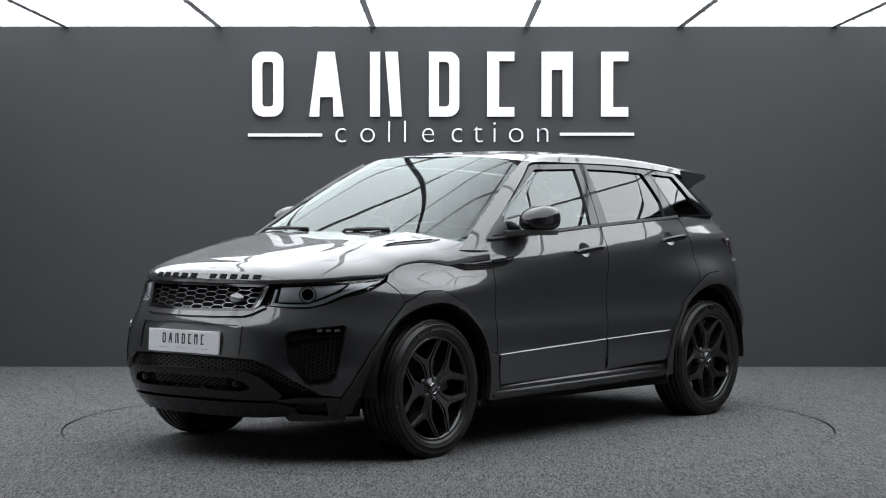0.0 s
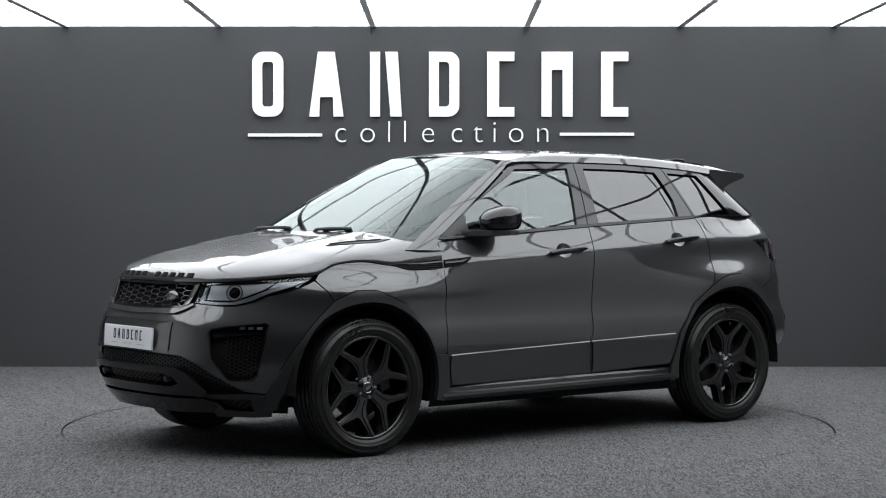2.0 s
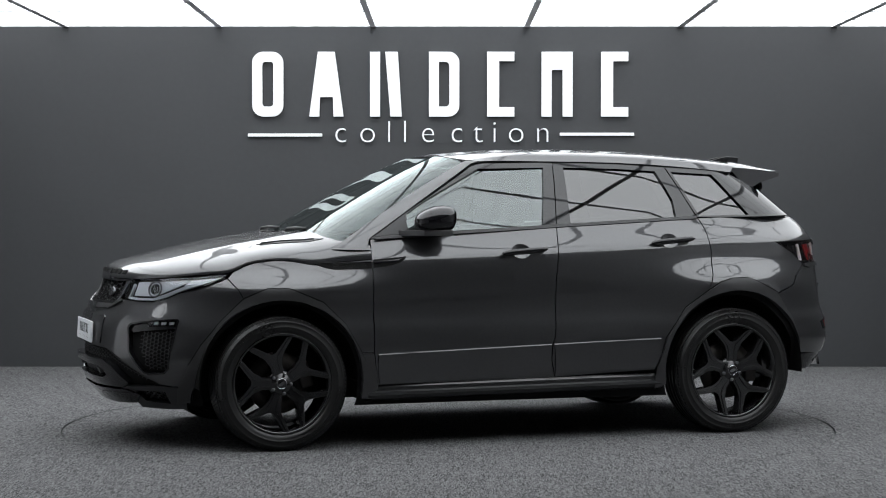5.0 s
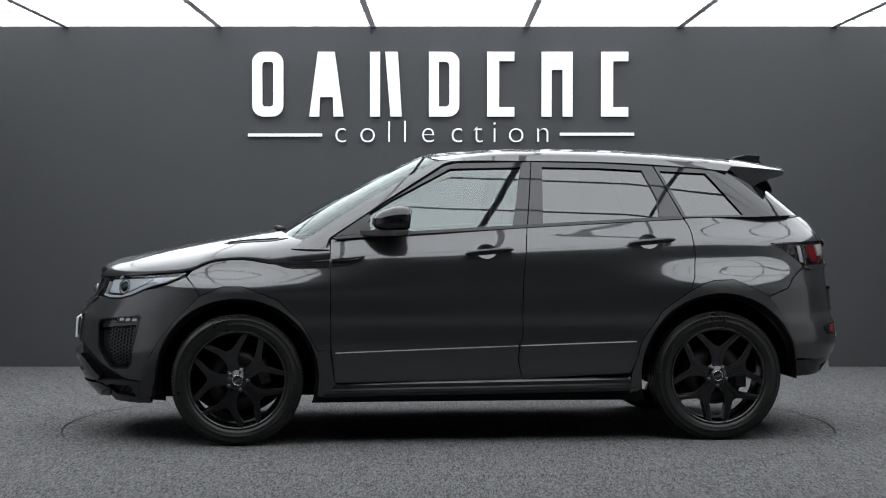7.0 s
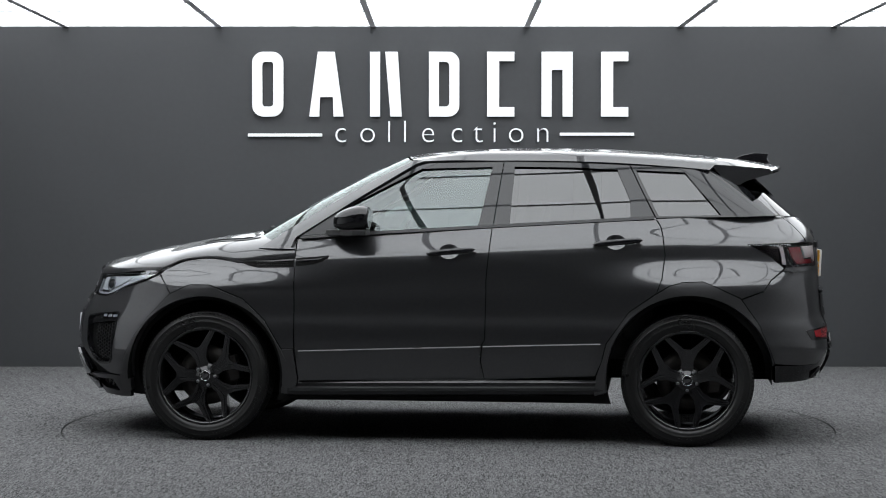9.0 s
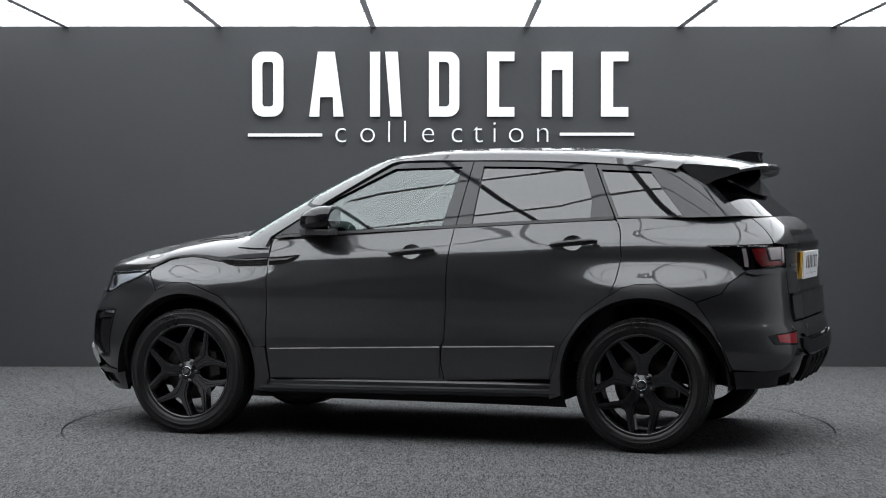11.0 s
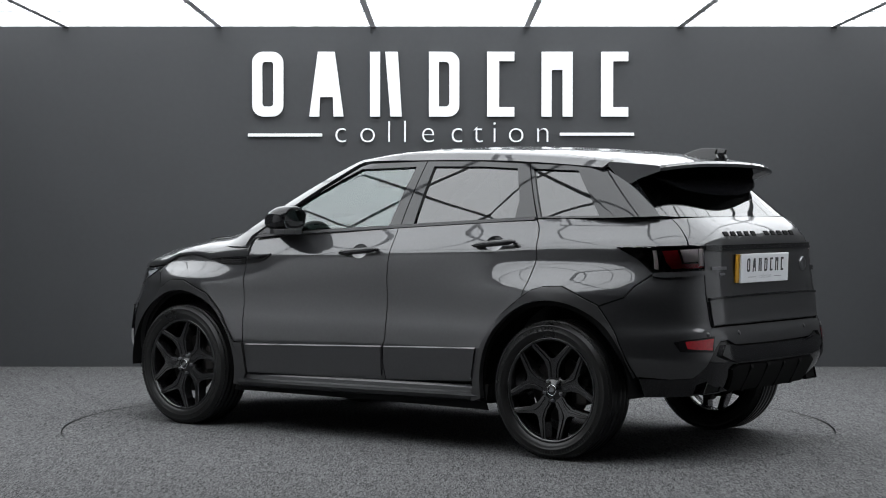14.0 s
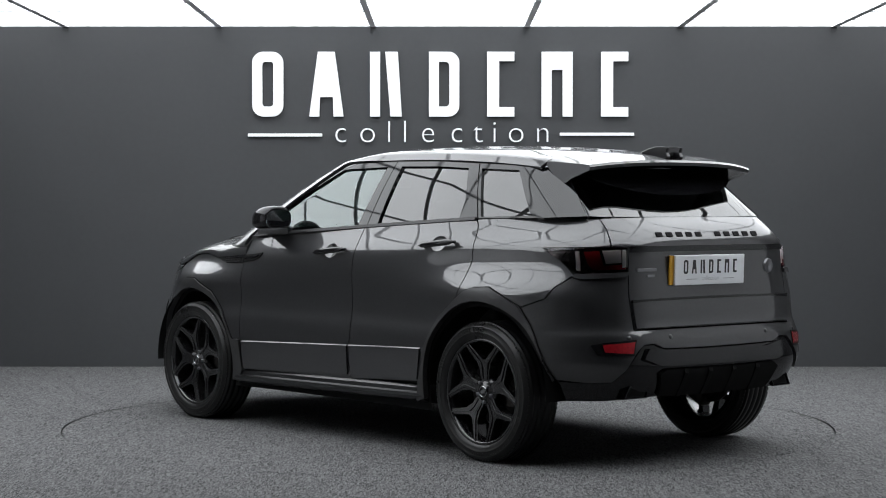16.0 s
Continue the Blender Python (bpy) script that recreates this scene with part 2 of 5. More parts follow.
RAIL = [(-0.6, 1.47), (-0.24, 1.543), (0.3, 1.556), (1.0, 1.538), (1.5, 1.497), (1.8, 1.46)]
RIDGE = [(-0.5, 1.5), (-0.28, 1.592), (-0.1, 1.618), (0.1, 1.632), (0.45, 1.640), (1.0, 1.627), (1.54, 1.585), (1.8, 1.555)]


def roof(x, q):
    x, q = np.asarray(x, float), np.asarray(q, float)
    ze, zc = soft(x, RAIL, 0.03), soft(x, RIDGE, 0.03)
    w = cabin_w(x, ze)
    rise, inset = 0.010 + 0.038 * step(x, -0.28, 0.25), 0.034
    y = z = 0
    for o in (-0.06, -0.03, 0, 0.03, 0.06):
        u = np.clip(q + o * np.clip((1 - q) / 0.06, 0, 1) * np.clip(q / 0.06, 0, 1), 0, 1)
        edge = np.clip((u - 0.75) / 0.25, 0, 1)
        yy = np.where(u > 0.75, w - inset + inset * edge, (w - inset) * u / 0.75)
        zz = np.where(u > 0.75, ze + rise * (1 - edge), zc - (zc - ze - rise) * (u / 0.75) ** 2.3)
        y, z = y + yy / 5, z + zz / 5
    return np.stack([x, -y, z], -1)


def seek(fn, axis, target, z, lo, hi):
    """The s at which fn(s, z) has that coordinate."""
    ss = np.linspace(lo, hi, 801)
    v = fn(ss, np.full_like(ss, z))[:, axis]
    return float(ss[np.argmin(np.abs(v - target))]) if not (np.all(np.diff(v) > 0) or np.all(np.diff(v) < 0)) else float(np.interp(target, v if v[-1] > v[0] else v[::-1], ss if v[-1] > v[0] else ss[::-1]))


def side(fn, pts):
    """Outline points (x, z) on the side, as (s, z)."""
    out = [pts[0]]
    for (a, b), (c, d) in zip(pts, pts[1:]):
        n = max(1, int(math.hypot(c - a, d - b) / 0.04))
        out += [(a + (c - a) * i / n, b + (d - b) * i / n) for i in range(1, n + 1)]
    return [(seek(fn, 0, x, z, 0.02, 2.98), z) for x, z in out]


def loop(fn, pts):
    """The same for a closed outline."""
    return side(fn, pts + pts[:1])[:-1]


def front(fn, pts):
    """Outline points (distance from the middle, z) on the nose."""
    return [(seek(fn, 1, -abs(y), z, 0.0, 1.0), z) for y, z in pts]


def rear(fn, pts):
    return [(seek(fn, 1, -abs(y), z, 2.0, 3.0), z) for y, z in pts]


def arc_steps(fn, gap, z):
    ss = np.linspace(0, 3, 3001)
    p = fn(ss, np.full_like(ss, z))
    d = np.concatenate([[0], np.cumsum(np.linalg.norm(np.diff(p, axis=0), axis=1))])
    return list(np.interp(np.arange(gap, d[-1], gap), d, ss))


BODY_S, CABIN_S = arc_steps(body, 0.035, 0.7), arc_steps(cabin, 0.04, 1.35)
QS = list(np.linspace(0, 1, 26))


def dense(loop, gap):
    out = []
    for (a, b), (c, d) in zip(loop, loop[1:] + loop[:1]):
        n = max(1, int(math.hypot(c - a, d - b) / gap))
        out += [(a + (c - a) * i / n, b + (d - b) * i / n) for i in range(n)]
    return out


def arc(cx, cz, r, a0, a1, n=24, rz=None):
    return [(cx + r * math.cos(radians(a0 + (a1 - a0) * i / n)), cz + (rz or r) * math.sin(radians(a0 + (a1 - a0) * i / n))) for i in range(n + 1)]


def surf_normals(fn, uv, flip):
    e = 1e-3
    u, v = uv[:, 0], uv[:, 1]
    du = fn(np.minimum(u + e, 3), v) - fn(np.maximum(u - e, 0 if fn is not roof else -9), v)
    dv = fn(u, v + e) - fn(u, v - e)
    if fn in (bonnet, roof):
        dv = fn(u, np.minimum(v + e, 1)) - fn(u, np.maximum(v - e, 0))
    n = np.cross(du, dv)
    ln = np.linalg.norm(n, axis=1, keepdims=True)
    n = n / np.maximum(ln, 1e-12)
    p = fn(u, v)
    out = np.stack([np.where(np.abs(p[:, 0]) > 1.7, np.sign(p[:, 0]), 0) * 1.0, p[:, 1] * 1.2, np.where(p[:, 2] > 1.0, 0.6, 0.05)], 1)
    return n * np.where((n * out).sum(1, keepdims=True) < 0, -1, 1)


def panel(name, fn, loops, material, parent, label="", off=0.0, depth=0.02, both=False, mirror=False, us=None, vs=None, gap=0.02, raw=False):
    """A sheet cut out of a car surface by outlines in its own (u, v), with turned-in edges. both: with its mirror image in one mesh; mirror: the mirror image alone."""
    us = us if us is not None else (BODY_S if fn is body or fn is bonnet else CABIN_S if fn is cabin else list(np.arange(-0.3, 1.8, 0.05)))
    vs = vs if vs is not None else (list(np.arange(0.12, 1.7, 0.035)) if fn in (body, cabin) else QS)
    bm = bmesh.new()
    edges = []
    for lp in loops:
        lp = lp if raw else dense(lp, gap)
        ring = [bm.verts.new((u, v, 0)) for u, v in lp]
        edges += [bm.edges.new((ring[i], ring[(i + 1) % len(ring)])) for i in range(len(ring))]
    bmesh.ops.triangle_fill(bm, use_beauty=True, edges=edges)
    u0, u1 = min(p[0] for p in loops[0]), max(p[0] for p in loops[0])
    v0, v1 = min(p[1] for p in loops[0]), max(p[1] for p in loops[0])
    for k, lines, a, b in ((0, us, u0, u1), (1, vs, v0, v1)):
        for c in lines:
            if a + 1e-4 < c < b - 1e-4:
                co, no = ((c, 0, 0), (1, 0, 0)) if k == 0 else ((0, c, 0), (0, 1, 0))
                bmesh.ops.bisect_plane(bm, geom=bm.verts[:] + bm.edges[:] + bm.faces[:], plane_co=co, plane_no=no, dist=1e-6)
    if min(len(lp) if raw else len(dense(lp, gap)) for lp in loops) > 8:
        bmesh.ops.holes_fill(bm, edges=[e for e in bm.edges if len(e.link_faces) == 1], sides=8)
    bm.verts.index_update()
    uv = np.array([v.co[:2] for v in bm.verts])
    faces = [[v.index for v in f.verts] for f in bm.faces]
    rim = [[v.index for v in e.verts] for e in bm.edges if len(e.link_faces) == 1]
    bm.free()
    n = surf_normals(fn, uv, False)
    p = fn(uv[:, 0], uv[:, 1]) + n * off
    # wind the faces outwards
    def wound(fs, pp, nn):
        out = []
        for f in fs:
            q = pp[f] - pp[f[0]]
            out.append(f if np.dot(np.cross(q[1:-1], q[2:]).sum(0), nn[f[0]]) >= 0 else f[::-1])
        return out
    P, N, F = [], [], []
    base = 0
    for sgn in ((1, -1) if both else (-1,) if mirror else (1,)):
        m = np.array([1, sgn, 1])
        pp, nn = p * m, n * m
        P.append(pp)
        N.append(nn)
        F += [[i + base for i in f] for f in wound(faces, pp, nn)]
        base += len(pp)
        if depth:
            for i, j in rim:
                if both and abs(pp[i][1]) < 1e-3 and abs(pp[j][1]) < 1e-3:
                    continue
                q = np.array([pp[i], pp[j], pp[j] - nn[j] * depth, pp[i] - nn[i] * depth])
                side_n = np.cross(q[1] - q[0], q[3] - q[0])
                side_n = side_n / max(np.linalg.norm(side_n), 1e-9)
                P.append(q)
                N.append(np.repeat(side_n[None], 4, 0))
                F.append([base, base + 1, base + 2, base + 3])
                base += 4
    P, N = np.concatenate(P), np.concatenate(N)
    me = bpy.data.meshes.new(name)
    me.from_pydata(P.tolist(), [], F)
    me.materials.append(material)
    me.polygons.foreach_set("use_smooth", [True] * len(me.polygons))
    me.update()
    me.normals_split_custom_set_from_vertices(N.tolist())
    ob = new(name, me)
    ob.parent = parent
    if label:
        tagged(ob, label)
    return ob


def pair(name, fn, loops, material, parent, label="", **kw):
    """A panel on each flank."""
    return [panel(name, fn, loops, material, parent, label, **kw), panel(name, fn, loops, material, parent, label, mirror=True, **kw)]


# ---------------------------------------------------------------- the room
WALL_Y, CEIL, RX, BACK = 4.05, 2.76, 7.5, -14.0
WEST, EAST, BAY_Y = -4.9, 4.9, -0.9
TABLE_R, TABLE_X = 2.27, 0.03


def build_room():
    bm = bmesh.new()
    out = [bm.verts.new(v) for v in ((-RX, BACK, 0), (RX, BACK, 0), (RX, WALL_Y, 0), (-RX, WALL_Y, 0))]
    es = [bm.edges.new((out[i], out[(i + 1) % 4])) for i in range(4)]
    ring = [bm.verts.new((TABLE_X + (TABLE_R + 0.006) * math.cos(2 * math.pi * i / 160), (TABLE_R + 0.006) * math.sin(2 * math.pi * i / 160), 0)) for i in range(160)]
    es += [bm.edges.new((ring[i], ring[(i + 1) % 160])) for i in range(160)]
    bmesh.ops.triangle_fill(bm, use_beauty=True, edges=es)
    bmesh.ops.recalc_face_normals(bm, faces=bm.faces)
    for f in bm.faces:
        if f.normal.z < 0:
            f.normal_flip()
    tagged(part("floor", bm, CARPET, smooth=False), "mid-grey looped carpet floor of the showroom", "floor", kind="structure")
    bm = bmesh.new()
    box(bm, -TABLE_R - 0.3, -TABLE_R - 0.3, -0.10, TABLE_R + 0.3, TABLE_R + 0.3, -0.03)
    tagged(part("turntable_pit", bm, JOINT, smooth=False), "black pit under the carpeted turntable", "pit", kind="structure")
    for name, b, m, lab in (("wall_north", (-RX, WALL_Y, 0, RX, WALL_Y + 0.2, CEIL + 0.3), WALLM, "smooth charcoal grey painted feature wall"),
                            ("wall_south", (-RX, BACK - 0.2, 0, RX, BACK, CEIL + 0.3), WALLD, "plain dark grey wall"),
                            ("wall_west_1", (WEST - 0.2, BAY_Y, 0, WEST, WALL_Y, CEIL + 0.08), WALLE, "plain dark grey painted wall of the bay"),
                            ("wall_west_2", (WEST - 0.2, BACK, 0, WEST, BAY_Y, CEIL + 0.08), WALLP, "plain white painted wall"),
                            ("wall_east_1", (EAST, BAY_Y, 0, EAST + 0.2, WALL_Y, CEIL + 0.08), WALLE, "plain dark grey painted wall of the bay"),
                            ("wall_east_2", (EAST, BACK, 0, EAST + 0.2, BAY_Y, CEIL + 0.08), WALLG, "plain light grey painted wall")):
        bm = bmesh.new()
        box(bm, *b)
        tagged(part(name, bm, m, smooth=False), lab, "wall", kind="structure")
    bm = bmesh.new()
    box(bm, -RX - 0.2, BACK - 0.2, CEIL + 0.08, RX + 0.2, WALL_Y + 0.2, CEIL + 0.3)
    tagged(part("ceiling", bm, WALLD, smooth=False), "dark ceiling slab above the light panels", "ceiling", kind="structure")


LIGHT_Y0, BAR_X, BAR_GAP = -3.40, 0.055, 1.245


def build_ceiling_lights():
    """Glowing panels between grey bars that run towards the feature wall."""
    xs = [BAR_X + BAR_GAP * (i + 0.5) for i in range(-4, 4)]
    first = tagged(new("ceiling_light"), "long run of glowing white ceiling light panes", "ceiling light", "ceiling light panels")
    edges = [WALL_Y - 0.004] + [WALL_Y - 0.61 * (i + 1) for i in range(12)] + [LIGHT_Y0]
    for a, b in zip(edges, edges[1:]):
        bm = bmesh.new()
        box(bm, -BAR_GAP / 2 + 0.022, b + 0.002, CEIL, BAR_GAP / 2 - 0.022, a - 0.002, CEIL + 0.03)
        part("diffuser", bm, GLOW, first, smooth=False)
    first.location.x = BAR_X - 3 * BAR_GAP
    for i in range(-2, 4):
        copy_thing(first, pose(BAR_X + i * BAR_GAP, 0, 0))
    bm = bmesh.new()
    box(bm, -0.024, LIGHT_Y0, CEIL - 0.008, 0.024, WALL_Y - 0.003, CEIL + 0.03, 0.002)
    bar = part("ceiling_bar", bm, BARM, smooth=False)
    tagged(bar, "straight grey metal bar between the light panels", "ceiling bar", "ceiling bars", "structure")
    bar.location.x = xs[0]
    for x in xs[1:]:
        copy_thing(bar, pose(x, 0, 0))
    bm = bmesh.new()
    box(bm, xs[0], -0.016, CEIL - 0.009, xs[-1], 0.016, CEIL - 0.001)
    thin = part("ceiling_rod", bm, BARM, smooth=False)
    tagged(thin, "thin grey rod across the ceiling light panels", "ceiling rod", "ceiling rods", "structure")
    thin.location.y = WALL_Y - 0.61
    for i in range(1, 12):
        copy_thing(thin, pose(0, WALL_Y - 0.61 - 0.61 * i, 0))


build_room()
build_ceiling_lights()


# ---------------------------------------------------------------- turntable and car
def build_turntable():
    bm = bmesh.new()
    prof = [(0.0005, 0.0), (TABLE_R - 0.01, 0.0), (TABLE_R, -0.006), (TABLE_R, -0.03), (0.0005, -0.03)]
    lathe(bm, prof, 160)
    bmesh.ops.transform(bm, matrix=Matrix.Rotation(math.pi / 2, 4, "X"), verts=bm.verts)
    bmesh.ops.recalc_face_normals(bm, faces=bm.faces)
    ob = part("turntable", bm, CARPET, smooth=False)
    ob.location.x = TABLE_X
    return tagged(ob, "round carpeted disc let into the floor under the car", "floor disc", kind="structure")


turntable = build_turntable()
car = tagged(new("car"), "dark grey metallic compact SUV with black wheels on the turntable", "car")

WX, WR, HUB = 1.33, 0.358, 0.357


def belt(x):
    return float(np.interp(x, [-0.85, -0.404, 1.03, 1.5, 2.0], [1.118, 1.145, 1.226, 1.242, 1.245]))


ARCH_F = [(-1.81, 0.462), (-1.747, 0.57), (-1.654, 0.685), (-1.53, 0.809), (-1.438, 0.849), (-1.407, 0.858), (-1.299, 0.858), (-1.26, 0.846), (-1.113, 0.787), (-0.99, 0.668), (-0.897, 0.51), (-0.866, 0.447)]
ARCH_R = [(0.875, 0.47), (0.897, 0.555), (1.02, 0.725), (1.16, 0.822), (1.237, 0.866), (1.30, 0.882), (1.41, 0.886), (1.485, 0.857), (1.61, 0.80), (1.70, 0.67), (1.748, 0.57), (1.794, 0.447)]


def hood_edge(x0, x1, n=14):
    return [(x0 + (x1 - x0) * i / n, float(soft(x0 + (x1 - x0) * i / n, EDGE, 0.02)) - 0.005) for i in range(n + 1)]


def build_body():
    """Painted panels of the car, each with its own turned-in edges."""
    # dark inner shell behind the gaps
    wells = lambda cx, r: side(body, [(x, z) for x, z in arc(cx, HUB, r, 198, -18, 28)])
    lo = 0.232
    shell = [(0.0, lo)] + wells(-WX, 0.425) + side(body, [(x, z) for x, z in arc(WX, HUB, 0.435, 198, 0, 28)]) + side(body, [(1.80, 0.345)]) + [(2.6, 0.345), (3.0, 0.36), (3.0, 1.14)] + side(body, [(1.75, 1.13), (1.0, 1.17), (0.2, 1.16), (-0.5, 1.11), (-0.80, 1.08), (-1.2, 0.97), (-1.6, 0.92)]) + [(0.45, 0.87), (0.0, 0.87)]
    panel("inner_shell", body, [shell], DARK, car, "black inner bodywork seen in the panel gaps", off=-0.03, depth=0, both=True)
    pair("front_wing", body, [side(body, hood_edge(-1.568, -0.824) + [(-0.829, 0.88), (-0.827, 0.515), (-0.899, 0.515)] + ARCH_F[10:2:-1] + [(-1.555, 0.86), (-1.60, 0.918)])], PAINT, car, "grey metallic front wing with a flared arch")
    bump = [(0.0, 0.745)] + front(body, [(0.36, 0.745), (0.445, 0.792)]) + [(0.235, 0.798), (0.34, 0.787), (0.405, 0.788), (0.462, 0.808), (0.505, 0.837), (0.565, 0.854), (0.615, 0.878)] + side(body, [(-1.607, 0.914), (-1.562, 0.86), (-1.536, 0.81)] + ARCH_F[2::-1] + [(-1.83, 0.345)]) + [(0.56, 0.342), (0.479, 0.354), (0.38, 0.43), (0.29, 0.50), (0.221, 0.536), (0.10, 0.545), (0.0, 0.547)]
    fog = [(0.335, 0.655), (0.345, 0.675), (0.40, 0.688), (0.55, 0.705), (0.562, 0.695), (0.555, 0.60), (0.537, 0.44), (0.515, 0.412), (0.44, 0.406), (0.42, 0.415), (0.354, 0.527)]
    panel("front_bumper", body, [bump, fog], PAINT, car, "grey metallic front bumper with deep side openings", both=True)
    for m in (False, True):
        pod = panel("fog_surround", body, [fog], PIANO, car, "gloss black fog lamp surround", off=-0.035, depth=0.0, mirror=m)
        panel("fog_trim", body, [[(0.338, 0.652), (0.347, 0.671), (0.40, 0.685), (0.55, 0.701), (0.549, 0.655), (0.42, 0.640), (0.36, 0.63)]], PIANO, pod, off=-0.012, depth=0.03, mirror=m)
        panel("fog_lamp", body, [[(0.43, 0.690), (0.545, 0.699), (0.54, 0.672), (0.435, 0.664)]], LENS, pod, "small white fog lamp strip", off=-0.004, depth=0.02, mirror=m)
        for i in range(3):
            c = 0.455 + 0.033 * i
            panel("led", body, [[(c, 0.688), (c + 0.02, 0.689), (c + 0.02, 0.676), (c, 0.675)]], LAMPW, pod, off=-0.008, depth=0.01, mirror=m)
        honey(pod, [(0.40, 0.63), (0.54, 0.645), (0.53, 0.46), (0.515, 0.43), (0.445, 0.425), (0.425, 0.45), (0.40, 0.55)], -0.024, 0.046, 0.0105, MESH, m, "fog_mesh")
        panel("fog_lip", body, [fog, [(u + (0.45 - u) * 0.06, z + (0.56 - z) * 0.05) for u, z in fog]], PIANO, pod, "gloss black lip", off=0.004, depth=0.04, mirror=m)
    # lower mouth, lip and valance
    mouth = [(0.0, 0.54), (0.10, 0.538), (0.218, 0.530), (0.285, 0.494), (0.375, 0.425), (0.472, 0.352), (0.40, 0.345), (0.263, 0.342), (0.0, 0.342)]
    panel("mouth_backing", body, [mouth], DARK, car, "black backing of the lower intake", off=-0.05, depth=0, both=True)
    honey(car, [(0.0, 0.535), (0.215, 0.525), (0.28, 0.49), (0.37, 0.42), (0.45, 0.362), (0.40, 0.36), (0.30, 0.42), (0.23, 0.475), (0.0, 0.485)], -0.03, 0.046, 0.0105, MESH, None, "lower_grille")
    honey(car, [(0.0, 0.44), (0.10, 0.438), (0.10, 0.385), (0.0, 0.385)], -0.024, 0.046, 0.0105, MESH, None, "intake_grille")
    panel("skid_bar", body, [[(0.0, 0.485), (0.20, 0.475), (0.255, 0.445), (0.33, 0.36), (0.30, 0.335), (0.0, 0.335), (0.0, 0.38), (0.17, 0.378), (0.21, 0.395), (0.19, 0.425), (0.14, 0.443), (0.0, 0.445)]], PIANO, car, "gloss black lower bumper bar with a slot", off=0.012, depth=0.05, both=True)
    panel("skid_lip", body, [[(0.0, 0.325), (0.30, 0.325), (0.36, 0.30), (0.30, 0.255), (0.18, 0.245), (0.0, 0.245)]], PIANO, car, "gloss black front lip", off=0.018, depth=0.05, both=True)
    pair("valance", body, [[(0.263, 0.335), (0.479, 0.345)] + side(body, [(-1.82, 0.338), (-1.80, 0.222)]) + [(0.45, 0.218), (0.30, 0.222)], [(0.345, 0.318), (0.485, 0.318), (0.46, 0.25), (0.35, 0.262)]], SATIN_PAINT, car, "satin grey bumper corner with a mesh vent", off=0.006)
    for m in (False, True):
        pan = panel("vent_backing", body, [[(0.345, 0.318), (0.485, 0.318), (0.46, 0.25), (0.35, 0.262)]], DARK, car, off=-0.02, depth=0, mirror=m)
        honey(pan, [(0.35, 0.314), (0.478, 0.314), (0.457, 0.256), (0.355, 0.266)], -0.012, 0.046, 0.0105, MESH, m, "vent_mesh")
    # bonnet
    sb = lambda x: seek(body, 0, x, 0.905, 0.0, 1.9)
    panel("bonnet", bonnet, [[(0.0, 0.0), (sb(-1.10), 0.0), (sb(-1.08), 0.25), (sb(-1.00), 0.48), (sb(-0.88), 0.60), (sb(-0.826), 0.64), (sb(-0.826), 1.0), (0.0, 1.0)]], PAINT, car, "grey metallic clamshell bonnet", both=True)
    # doors
    fd = [(-0.818, belt(-0.81)), (-0.823, 1.02), (-0.823, 0.88), (-0.821, 0.52), (-0.80, 0.338), (0.226, 0.352), (0.205, 0.45), (0.212, 0.545), (0.228, 0.57), (0.235, 0.90), (0.262, belt(0.262) - 0.004), (-0.3, belt(-0.3) - 0.004)]
    rd = [(0.268, belt(0.268) - 0.004), (0.241, 0.90), (0.234, 0.57), (0.218, 0.545), (0.211, 0.45), (0.232, 0.352), (0.83, 0.378), (0.872, 0.47)] + ARCH_R[1:4] + [(1.168, 0.85), (1.19, 0.91), (1.207, 1.035), (1.19, 1.16), (1.158, belt(1.158) - 0.004)]
    for m in (False, True):
        d1 = panel("front_door", body, [loop(body, fd), loop(body, grip(0.045, 1.052))], PAINT, car, "grey metallic front door", mirror=m)
        d2 = panel("rear_door", body, [loop(body, rd), loop(body, grip(0.955, 1.105))], PAINT, car, "grey metallic rear door", mirror=m)
        sg = 1 if not m else -1
        for d, hx, hz in ((d1, 0.045, 1.052), (d2, 0.955, 1.105)):
            handle(d, hx, hz, sg)
        lower_strip(d1, -0.80, 0.205, m)
        lower_strip(d2, 0.222, 0.862, m)
        win = [(-0.60, 1.272), (-0.36, 1.398), (-0.142, 1.511), (0.255, 1.520), (0.187, 1.186), (-0.60, 1.140)]
        w1 = panel("front_window", cabin, [loop(cabin, win)], SIDEGLASS, d1, "clear front side window", off=-0.012, depth=0, mirror=m)
        panel("front_window_frame", cabin, [loop(cabin, [(-0.822, belt(-0.81) + 0.004), (-0.50, 1.323), (-0.17, 1.526), (-0.12, 1.541), (0.315, 1.549), (0.266, belt(0.266) + 0.003), (-0.3, belt(-0.3) + 0.003)]), loop(cabin, win)], TRIMGLASS, d1, "dark gloss window frame", off=0.0, depth=0.015, mirror=m)
        win2 = [(0.378, 1.521), (0.70, 1.516), (0.947, 1.503), (1.0, 1.385), (1.02, 1.335), (1.022, 1.232), (0.357, 1.196)]
        panel("rear_window", cabin, [loop(cabin, win2)], PRIVACY, d2, "black privacy glass rear side window", off=-0.012, depth=0, mirror=m)
        panel("rear_window_frame", cabin, [loop(cabin, [(0.321, 1.549), (0.70, 1.543), (1.012, 1.527), (1.154, 1.236), (0.272, belt(0.272) + 0.003)]), loop(cabin, win2)], TRIMGLASS, d2, "dark gloss window frame", depth=0.015, mirror=m)
